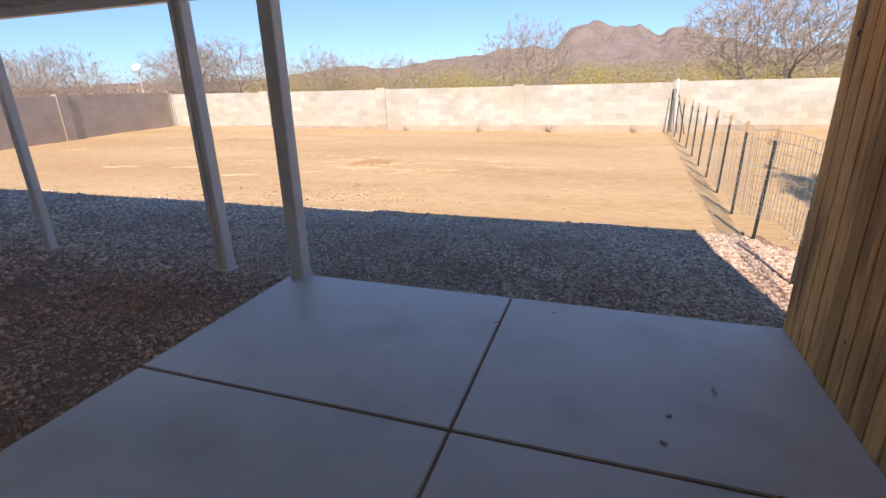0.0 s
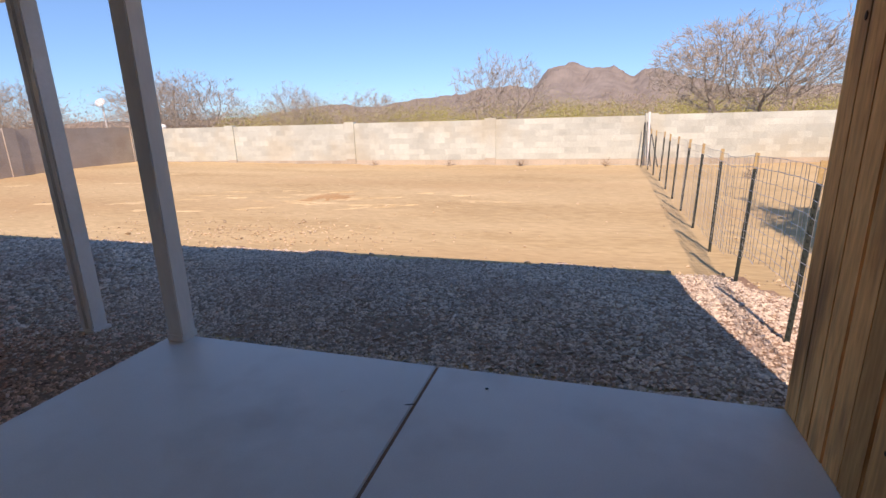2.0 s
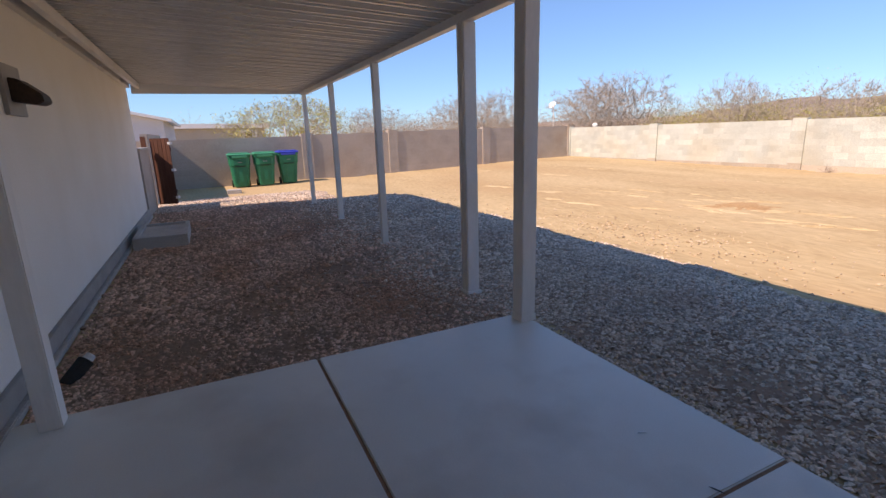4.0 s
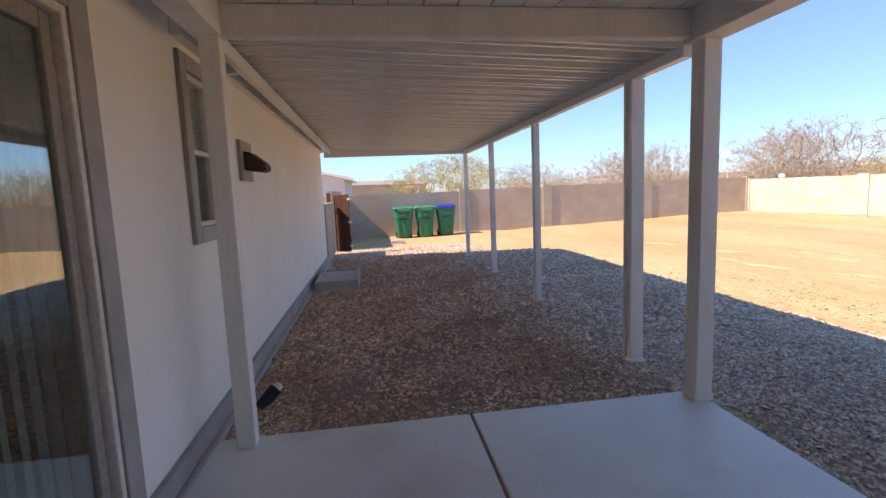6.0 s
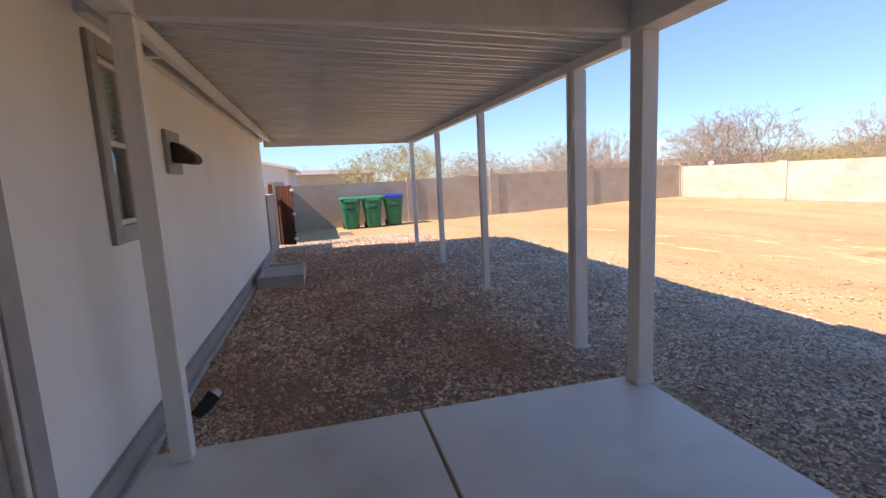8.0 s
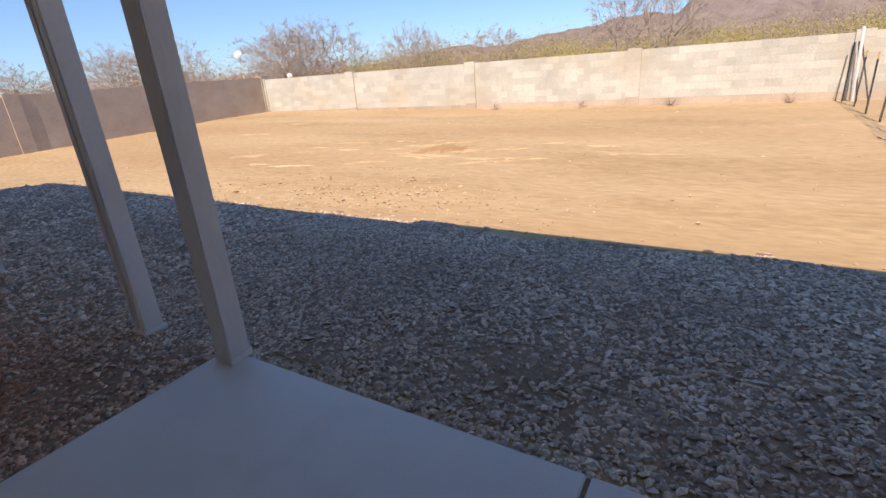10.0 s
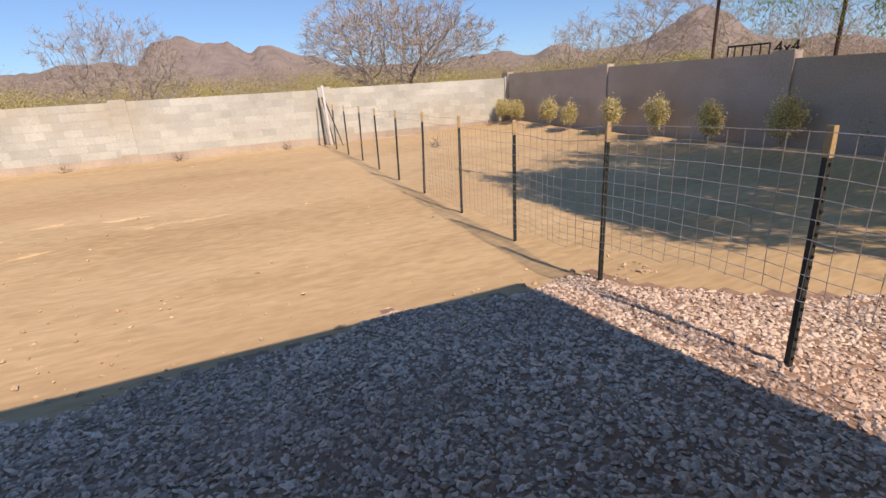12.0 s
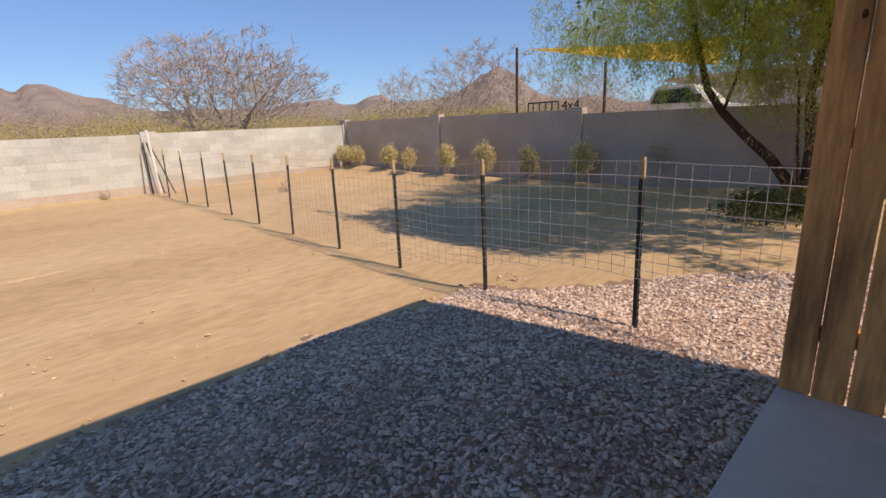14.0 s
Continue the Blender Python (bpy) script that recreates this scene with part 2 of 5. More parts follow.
# ---- wooden patio roof over the slab ----
patio = thing("patio_roof", "white painted timber patio roof on square posts", "patio roof", (0, 1.6, 0))
corner_post = box(-2.31, -2.185, 3.085, 3.21, 0.0, 2.34, 0.006)
bmesh.ops.transform(corner_post, verts=corner_post.verts[:], matrix=Matrix(((1, 0, 0.006, 0), (0, 1, 0, 0), (0, 0, 1, 0), (0, 0, 0, 1))))
part("post", corner_post, WHITE_WOOD, patio, "square white timber post with a dirty foot")
part("post_foot", box(-2.316, -2.179, 3.079, 3.216, 0.0, 0.05, 0.004), WHITE_WOOD, patio)
part("post", box(-2.315, -2.21, 0.145, 0.25, 0.0, 2.36, 0.006), WHITE_WOOD, patio)
part("post", box(1.511, 1.66, 3.06, 3.185, -0.06, 2.34, 0.006), GREYED_CEDAR, patio, "greyed cedar corner post")
part("front_beam", box(-2.34, 1.75, 3.05, 3.24, 2.34, 2.533, 0.005), WHITE_WOOD, patio)
part("rear_beam", box(-2.34, 1.75, 0.10, 0.26, 2.36, 2.533, 0.005), WHITE_WOOD, patio)
for i in range(7):
    x = -2.29 + i * 0.66
    part("joist", box(x - 0.045, x + 0.045, 0.26, 3.05, 2.362, 2.53, 0.004), WHITE_WOOD, patio)
deck = bmesh.new()
for i in range(17):
    box(-2.36, 1.78, -0.01 + i * 0.198, -0.01 + i * 0.198 + 0.189, 2.535, 2.563, bm=deck)
part("roof_boards", deck, WHITE_WOOD, patio)
part("roof_sheet", box(-2.38, 1.8, -0.02, 3.28, 2.566, 2.61), ROOFING, patio)

# ---- aluminium cover over the gravel ----
cover = thing("patio_cover", "ribbed white aluminium patio cover on thin posts", "patio cover", (-6.4, 1.6, 0))
CX0, CX1, CY0, CY1 = -10.45, -2.42, 0.0, 3.28


def cover_z(y):
    return 2.52 - 0.045 * y


def roof_panel(x):
    """One 0.3 m aluminium panel with two narrow crowned ribs hanging below its flat."""
    bm = bmesh.new()
    prof, lips = [], set()
    for q in (x, x + 0.1):
        lips.update(range(len(prof), len(prof) + 6))
        prof += [(q + 0.034 * i / 6, -0.0022 * (1 - (i / 3 - 1) ** 2)) for i in range(7)]
        prof += [(q + 0.04, 0.05), (q + (0.094 if q == x else 0.194), 0.05)]
    prof.append((x + 0.2985, 0.0))
    rows = [[bm.verts.new((px, y, cover_z(y) + pz)) for px, pz in prof] for y in (CY0 - 0.02, CY1)]
    for i in range(len(prof) - 1):
        face = bm.faces.new((rows[0][i], rows[0][i + 1], rows[1][i + 1], rows[1][i]))
        if i in lips:
            face.material_index, face.smooth = 1, True
    ret = bmesh.ops.extrude_face_region(bm, geom=bm.faces[:])
    bmesh.ops.translate(bm, verts=[v for v in ret["geom"] if isinstance(v, bmesh.types.BMVert)], vec=(0, 0, 0.004))
    bmesh.ops.recalc_face_normals(bm, faces=bm.faces[:])
    return bm


for k in range(27):
    part("roof_panel", roof_panel(CX0 + 0.3 * k), ALUMINIUM, cover).data.materials.append(COVER_PAINT)
part("front_beam", box(CX0, CX1, 3.11, 3.19, 2.29, 2.365, 0.004), ALUMINIUM, cover)
for k in range(27):
    part("panel_clip", box(CX0 + 0.12 + 0.3 * k, CX0 + 0.16 + 0.3 * k, 3.19, 3.225, 2.34, 2.372, 0.003), ALUMINIUM, cover)
part("gutter", box(CX0, CX1, 3.245, 3.30, 2.35, 2.45, 0.006), ALUMINIUM, cover)
part("end_fascia", box(CX0 - 0.03, CX0, 0.0, 3.3, 2.32, 2.57, 0.004), ALUMINIUM, cover)
part("wall_ledger", box(CX0, CX1, WY + 0.0, WY + 0.06, 2.42, 2.58, 0.004), ALUMINIUM, cover)
part("wall_rail", box(CX0, CX1, 0.09, 0.15, 2.40, 2.50, 0.004), ALUMINIUM, cover)
for x in (-3.3, -5.3, -7.3, -9.3):
    part("wall_bracket", box(x - 0.025, x + 0.025, WY + 0.06, 0.09, 2.41, 2.49, 0.004), ALUMINIUM, cover)
for x, w in ((-5.49, 0.042), (-7.86, 0.042), (-10.29, 0.042)):
    part("post", box(x - w, x + w, 3.15 - w, 3.15 + w, -0.06, 2.29, 0.005), ALUMINIUM, cover)
    part("base_flange", box(x - w - 0.02, x + w + 0.02, 3.15 - w - 0.02, 3.15 + w + 0.02, -0.04, -0.022), ALUMINIUM, cover)
# the doubled post: two channels with a groove between
for x0, x1 in ((-3.15, -3.095), (-3.083, -3.03)):
    part("post_channel", box(x0, x1, 3.09, 3.21, -0.06, 2.29, 0.007), ALUMINIUM, cover)
part("post_web", box(-3.1, -3.078, 3.105, 3.195, -0.06, 2.28), ALUMINIUM, cover)
part("post_foot", box(-3.17, -3.01, 3.075, 3.225, -0.05, 0.0, 0.008), ALUMINIUM, cover, "rust-stained white post foot")

# ---- cedar screen on the slab's side ----
screen = thing("wood_screen", "weathered cedar plank privacy screen beside the slab", "wood fence", (1.53, 1.6, 0))
y = 3.185
while y > 0.0:
    w = 0.138
    dx = rng.normal(0, 0.0025)
    part("plank", box(1.488 + dx, 1.508 + dx, y - w, y - 0.003, 0.004, 2.335, 0.004), CEDAR, screen)
    y -= w + rng.uniform(0.002, 0.009)
for z in (0.3, 1.25, 2.15):
    part("rail", box(1.509, 1.545, 0.05, 3.06, z, z + 0.09, 0.003), CEDAR, screen)
KNOT = paint("wood_knot", (0.05, 0.022, 0.01), (0.11, 0.05, 0.022), 30.0, 0.85, 0.2, 90.0)
for k in range(18):
    ky, kz = rng.uniform(0.6, 3.1), rng.uniform(0.1, 2.2)
    knot = bmesh.new()
    bmesh.ops.create_icosphere(knot, subdivisions=2, radius=1.0)
    knot.transform(Matrix.Translation((1.489, ky, kz)) @ Matrix.Diagonal((0.004, 0.008 + 0.005 * rng.random(), 0.012 + 0.008 * rng.random(), 1)))
    part("knot", knot, KNOT, screen)


# ---- block walls ----
def back_y(x):
    return 17.8 + 0.025 * (x + 19.0)


def block_wall(name, label, p0, p1, heights, pilasters, material, base):
    """A wall of running-bond blocks from p0 to p1 with pilasters; heights per bay."""
    p0, p1 = Vector(p0), Vector(p1)
    along = (p1 - p0).normalized()
    normal = Vector((-along.y, along.x))
    length = (p1 - p0).length
    root = thing(name, label, "block wall", (p0.x, p0.y, 0), kind="structure")
    stops = [0.0, *pilasters, length]

    def placed(bm):
        turn = math.atan2(along.y, along.x)
        bm.transform(Matrix.Translation((p0.x, p0.y, 0)) @ Matrix.Rotation(turn, 4, "Z"))
        return bm

    for a, b, h in zip(stops[:-1], stops[1:], heights):
        part("wall_core", placed(box(a, b, -0.073, 0.073, base, h - 0.012)), MORTAR if material is BLOCK else material, root)
    for s, h in zip(stops, [heights[0], *[max(a, b) for a, b in zip(heights[:-1], heights[1:])], heights[-1]]):
        part("pilaster_core", placed(box(s - 0.19, s + 0.19, -0.114, 0.114, base, h + 0.035)), MORTAR if material is BLOCK else material, root)
    return root, placed, stops, heights, length


back = block_wall("wall_north", "whitish weathered concrete block boundary wall with pilasters", (-19.05, back_y(-19.05)), (9.0, back_y(9.0)), (1.45, 1.45, 1.46, 1.47, 1.49), (5.15, 10.6, 16.1, 21.45), BLOCK, -0.4)
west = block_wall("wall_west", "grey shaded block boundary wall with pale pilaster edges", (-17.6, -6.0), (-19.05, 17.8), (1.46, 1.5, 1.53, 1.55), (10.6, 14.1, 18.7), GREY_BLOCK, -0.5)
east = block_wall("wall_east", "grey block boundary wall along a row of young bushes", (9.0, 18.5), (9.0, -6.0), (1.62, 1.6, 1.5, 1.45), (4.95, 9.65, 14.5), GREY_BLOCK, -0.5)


# ---- more materials ----
PALE_STONE = paint("pale_stone", (0.5, 0.36, 0.23), (0.7, 0.56, 0.4), 1.2, 0.95, 0.2, 60.0, island=0.3, spec=0.1)
SCRUB = paint("dry_scrub", (0.32, 0.255, 0.2), (0.46, 0.38, 0.31), 0.3, 0.95, 0.0, 3.0, island=0.25, spec=0.05)
SCRUB_GREEN = paint("green_scrub", (0.3, 0.29, 0.09), (0.46, 0.43, 0.16), 0.25, 0.95, 0.0, 3.0, island=0.3, spec=0.05)
LEAF = paint("feathery_leaf", (0.31, 0.37, 0.05), (0.6, 0.66, 0.16), 1.5, 0.7, 0.0, 20.0, island=0.35, spec=0.2, glow_through=0.55)
LEAF_OLIVE = paint("olive_dry_leaf", (0.4, 0.36, 0.15), (0.62, 0.56, 0.27), 1.5, 0.8, 0.0, 20.0, island=0.35, spec=0.1, glow_through=0.5)
GROUND_LEAF = paint("dark_ground_leaf", (0.09, 0.1, 0.035), (0.19, 0.19, 0.075), 2.0, 0.7, 0.0, 20.0, island=0.35, spec=0.15, glow_through=0.2)
LEAF_YELLOW = paint("yellowish_leaf", (0.6, 0.54, 0.26), (0.85, 0.78, 0.45), 3.0, 0.8, 0.0, 20.0, island=0.3, spec=0.1, glow_through=0.45)
PALO = paint("palo_verde_twig", (0.36, 0.34, 0.09), (0.58, 0.54, 0.2), 1.0, 0.8, 0.0, 10.0, island=0.2, spec=0.1)
DARK_BARK = paint("dark_bark", (0.05, 0.03, 0.025), (0.12, 0.075, 0.06), 8.0, 0.9, 0.4, 40.0, stretch=(1, 1, 0.4), spec=0.1)
BIN_GREEN = paint("green_bin_plastic", (0.006, 0.16, 0.085), (0.014, 0.23, 0.125), 4.0, 0.45, 0.05, 60.0)
BIN_LID = paint("bright_green_lid_plastic", (0.03, 0.27, 0.15), (0.05, 0.36, 0.2), 4.0, 0.45, 0.05, 60.0)
BIN_BLUE = paint("blue_lid_plastic", (0.03, 0.05, 0.42), (0.05, 0.09, 0.5), 4.0, 0.45, 0.05, 60.0)
RUBBER = paint("black_rubber", (0.012, 0.012, 0.012), (0.03, 0.028, 0.026), 10.0, 0.7, 0.2, 60.0)
GATE_WOOD = paint("red_brown_gate_wood", (0.1, 0.035, 0.02), (0.19, 0.075, 0.045), 5.0, 0.75, 0.3, 40.0, each=0.2, stretch=(1, 1, 0.1))
WHITE_METAL = paint("white_metal", (0.74, 0.74, 0.73), (0.84, 0.84, 0.82), 3.0, 0.4, 0.05, 40.0)
TRUCK_PAINT = paint("cream_truck_paint", (0.72, 0.68, 0.54), (0.8, 0.76, 0.62), 2.0, 0.3, 0.0, 40.0, spec=0.6)
SAIL = paint("yellow_shade_cloth", (0.62, 0.4, 0.05), (0.75, 0.52, 0.1), 2.0, 0.8, 0.2, 60.0)
PALE_SIDING = paint("pale_siding", (0.58, 0.6, 0.64), (0.68, 0.7, 0.73), 1.0, 0.8, 0.1, 30.0)
TAN_SIDING = paint("tan_siding", (0.42, 0.38, 0.31), (0.52, 0.47, 0.39), 1.0, 0.85, 0.1, 30.0)
BRONZE = paint("bronze_vent_metal", (0.045, 0.028, 0.02), (0.1, 0.065, 0.045), 12.0, 0.5, 0.1, 60.0, metal=0.4)
DOOR_WHITE = paint("almond_door_frame", (0.68, 0.63, 0.57), (0.77, 0.72, 0.66), 4.0, 0.5, 0.05, 50.0)
SASH_TAUPE = paint("taupe_sash_metal", (0.3, 0.265, 0.235), (0.38, 0.34, 0.305), 4.0, 0.45, 0.05, 50.0)
BLIND = paint("pvc_blind_slat", (0.76, 0.79, 0.76), (0.85, 0.87, 0.84), 3.0, 0.6, 0.05, 30.0)
ROOM_WALL = paint("room_wall_paint", (0.55, 0.5, 0.43), (0.63, 0.58, 0.5), 2.0, 0.9, 0.1, 40.0)
ROOM_FLOOR = paint("room_floor_wood", (0.16, 0.08, 0.045), (0.26, 0.14, 0.08), 3.0, 0.5, 0.1, 40.0, stretch=(0.2, 1, 1))
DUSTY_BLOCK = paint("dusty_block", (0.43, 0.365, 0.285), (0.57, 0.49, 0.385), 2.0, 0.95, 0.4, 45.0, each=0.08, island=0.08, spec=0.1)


def glass(name, tint=(0.8, 0.92, 0.87), power=1.6):
    m = bpy.data.materials.new(name)
    m.use_nodes = True
    n, ln = m.node_tree.nodes, m.node_tree.links
    n.remove(n["Principled BSDF"])
    clear, gloss, facing, sharp, mixer = n.new("ShaderNodeBsdfTransparent"), n.new("ShaderNodeBsdfGlossy"), n.new("ShaderNodeLayerWeight"), n.new("ShaderNodeMath"), n.new("ShaderNodeMixShader")
    clear.inputs[0].default_value = (*tint, 1)
    gloss.inputs["Roughness"].default_value = 0.0
    facing.inputs[0].default_value = 0.5
    sharp.operation = "POWER"
    sharp.inputs[1].default_value = power
    ln.new(facing.outputs["Facing"], sharp.inputs[0])
    ln.new(sharp.outputs[0], mixer.inputs[0])
    ln.new(clear.outputs[0], mixer.inputs[1])
    ln.new(gloss.outputs[0], mixer.inputs[2])
    ln.new(mixer.outputs[0], n["Material Output"].inputs[0])
    return m


GLASS = glass("window_glass")
SMALL_GLASS = glass("clear_window_glass", (0.92, 0.95, 0.93), 4.5)
TRUCK_GLASS = paint("dark_truck_glass", (0.02, 0.022, 0.012), (0.04, 0.042, 0.02), 2.0, 0.08, 0.0, 40.0, spec=0.8)
DARK_METAL = paint("black_metal", (0.008, 0.008, 0.008), (0.02, 0.02, 0.02), 10.0, 0.5, 0.1, 60.0)


def quick(name, verts, faces, material, parent=None):
    """A mesh from numpy arrays of places and of triangles or quads."""
    me = bpy.data.meshes.new(name)
    nv, nf, k = len(verts), len(faces), faces.shape[1]
    me.vertices.add(nv)
    me.vertices.foreach_set("co", np.ascontiguousarray(verts, dtype=np.float32).ravel())
    me.loops.add(nf * k)
    me.loops.foreach_set("vertex_index", np.ascontiguousarray(faces, dtype=np.int32).ravel())
    me.polygons.add(nf)
    me.polygons.foreach_set("loop_start", np.arange(0, nf * k, k, dtype=np.int32))
    me.update(calc_edges=True)
    me.polygons.foreach_set("use_smooth", np.zeros(nf, dtype=bool))
    me.materials.append(material)
    ob = new(name, me)
    if parent:
        ob.parent = parent
        ob.matrix_parent_inverse = Matrix.Translation(-parent.location)
    return ob


# ---- gravel: loose stones ----
def stones(name, label, points, sizes, material, sink=0.3, coarse=5):
    ico = bmesh.new()
    bmesh.ops.create_cone(ico, cap_ends=False, segments=coarse, radius1=0.0, radius2=0.52, depth=0.5, matrix=Matrix.Translation((0, 0, -0.25)))
    bmesh.ops.create_cone(ico, cap_ends=False, segments=coarse, radius1=0.52, radius2=0.0, depth=0.5, matrix=Matrix.Translation((0, 0, 0.25)))
    bmesh.ops.remove_doubles(ico, verts=ico.verts[:], dist=0.001)
    ico.verts.ensure_lookup_table()
    ico.verts.index_update()
    bmesh.ops.triangulate(ico, faces=ico.faces[:])
    base = np.array([v.co[:] for v in ico.verts])
    tri = np.array([[v.index for v in f.verts] for f in ico.faces])
    ico.free()
    n = len(points)
    shape = base[None] * rng.uniform(0.6, 1.3, (n, len(base), 1))
    shape = shape * np.stack([rng.uniform(0.85, 1.45, n), rng.uniform(0.65, 1.05, n), rng.uniform(0.4, 0.8, n)], -1)[:, None, :]
    tilt, turn = rng.normal(0, 0.38, n), rng.uniform(0, 2 * np.pi, n)
    y, z = shape[..., 1].copy(), shape[..., 2].copy()
    shape[..., 1] = y * np.cos(tilt)[:, None] - z * np.sin(tilt)[:, None]
    shape[..., 2] = y * np.sin(tilt)[:, None] + z * np.cos(tilt)[:, None]
    x, y = shape[..., 0].copy(), shape[..., 1].copy()
    shape[..., 0] = x * np.cos(turn)[:, None] - y * np.sin(turn)[:, None]
    shape[..., 1] = x * np.sin(turn)[:, None] + y * np.cos(turn)[:, None]
    shape = shape * sizes[:, None, None]
    pz = ground_z(points[:, 0], points[:, 1]) + sizes * (0.35 - sink) + rng.uniform(-0.004, 0.012, n)
    shape = shape + np.stack([points[:, 0], points[:, 1], pz], -1)[:, None, :]
    faces = tri[None] + (np.arange(n) * len(base))[:, None, None]
    return tagged(quick(name, shape.reshape(-1, 3), faces.reshape(-1, 3), material), label, "gravel", kind="stuff")


def wavy(v, k=1.0):
    return 0.14 * np.sin(1.9 * v * k + 1) + 0.1 * np.sin(4.3 * v * k) + 0.05 * np.sin(9.1 * v)


def in_gravel(p, bare_spots=True):
    x, y = p[:, 0], p[:, 1]
    main = (x > -10.9) & (x < 1.9) & (y < 5.76 + 0.6 * wavy(x) - 0.1 * step(-3, -9, x)) & (y > 0.0)
    east = (x >= 1.9) & (x < 6.5) & (y < 5.4 - 1.1 * (x - 1.9) + 0.6 * wavy(x)) | (x >= 1.9) & (x < 4.6) & (y < 3.5)
    west = (x <= -10.9) & (x > -14.2 + 0.5 * wavy(y)) & (y > -3) & (y < 3.9 + 0.4 * wavy(x))
    slab_hole = (x > SLAB[0] - 0.01) & (x < SLAB[1] + 0.012) & (y < SLAB[3] + 0.012)
    house_hole = (y < 0.02) & (x > -10.5) & (x < 3.5)
    thin = np.zeros(len(x))
    for cx, cy, r in ((-3.05, 0.75, 0.45), (-2.75, 1.5, 0.4), (-3.6, 1.3, 0.35), (-4.6, 2.3, 0.4), (-2.8, 2.75, 0.25), (-0.9, 3.75, 0.3)):
        thin = np.maximum(thin, 0.85 * np.exp(-((x - cx) ** 2 + (y - cy) ** 2) / r ** 2))
    bare = np.sin(1.3 * x + 0.7) * np.sin(1.7 * y + 0.4 * x) + 0.6 * np.sin(3.7 * x - 1.1 * y) > 1.36
    if not bare_spots:
        return (main | east | west) & ~slab_hole & ~house_hole
    return (main | east | west) & ~slab_hole & ~house_hole & ~(bare & (rng.random(len(x)) < 0.4)) & ~(rng.random(len(x)) < thin)


def scatter(x0, x1, y0, y1, per_m2):
    n = int((x1 - x0) * (y1 - y0) * per_m2)
    p = np.stack([rng.uniform(x0, x1, n), rng.uniform(y0, y1, n)], -1)
    return p[in_gravel(p)]


near_pts = scatter(-3.7, 3.3, -0.1, 6.1, 3000)
far_pts = np.concatenate([scatter(-7.0, -3.7, -0.1, 6.1, 950), scatter(-14.3, -7.0, -3.0, 6.1, 480), scatter(3.3, 6.5, -0.5, 4.5, 900)])


def dusted(p):
    """Under the cover no rain washes the soil off the stones; the limit is ragged."""
    edge = rng.normal(0, 0.35, len(p))
    return (p[:, 0] < SLAB[0] + 0.05) & (p[:, 0] > CX0 - 0.4) & (p[:, 1] < 2.9 + edge)


for pts, k, grain in ((near_pts, 7, 0.0029), (far_pts, 8, 0.0046)):
    under = dusted(pts)
    near = pts is near_pts
    stones("gravel", "loose pale crushed gravel stones %s" % ("around the patio" if near else "past the aluminium cover"), pts[~under], rng.gamma(k, grain, (~under).sum()) + 0.009, GRAVEL, coarse=5 if near else 4)
    stones("gravel", "soil-dusted brown gravel stones under the %s" % ("cover beside the slab" if near else "aluminium patio cover"), pts[under], rng.gamma(k, grain, under.sum()) + 0.009, DUSTED_GRAVEL, coarse=5 if near else 4)


def bed(name, x0, x1, y0, y1):
    """The reddish soil under the stones, a thin sheet on the ground."""
    xs, ys = np.arange(x0, x1, 0.1), np.arange(y0, y1, 0.1)
    gx, gy = np.meshgrid(xs, ys, indexing="ij")
    state = rng.bit_generator.state
    keep = in_gravel(np.stack([gx.ravel(), gy.ravel()], -1), False).reshape(gx.shape)
    rng.bit_generator.state = state
    wide = keep.copy()
    wide[1:-1] &= keep[2:] | keep[:-2]
    wide[:, :-1] &= keep[:, 1:] | (rng.random(keep[:, 1:].shape) < 0.3)
    wide &= ~((gx > SLAB[0] - 0.1) & (gx < SLAB[1]) & (gy < SLAB[3]))
    idx = np.arange(gx.size).reshape(gx.shape)
    cells = np.stack([idx[:-1, :-1], idx[1:, :-1], idx[1:, 1:], idx[:-1, 1:]], -1)
    cells = cells[wide[:-1, :-1]]
    v = np.stack([gx, gy, ground_z(gx, gy) + 0.006], -1).reshape(-1, 3)
    return tagged(quick(name, v, cells.reshape(-1, 4), GRAVEL_BED), "dark reddish soil showing between the gravel stones", "soil", kind="structure")


bed("gravel_soil", -14.4, 5.5, -0.1, 6.1)

# stones strewn on the dirt beyond the gravel
n = 1000
spread = np.stack([rng.normal(-4.4, 1.5, n), rng.normal(6.75, 0.5, n)], -1)
loose = np.stack([rng.uniform(-18, 8, 500), 6 + rng.gamma(1.6, 2.4, 500)], -1)
edge = np.stack([rng.uniform(-11, 2.4, 1300), 5.4 + rng.gamma(1.5, 0.14, 1300)], -1)
pts = np.concatenate([spread[(spread[:, 1] > 5.9)], loose[loose[:, 1] < 17.5], edge])
stones("strewn_stones", "small pale stones strewn over the dirt yard", pts, rng.gamma(4, 0.0055, len(pts)) + 0.006, PALE_STONE, 0.3, 4)


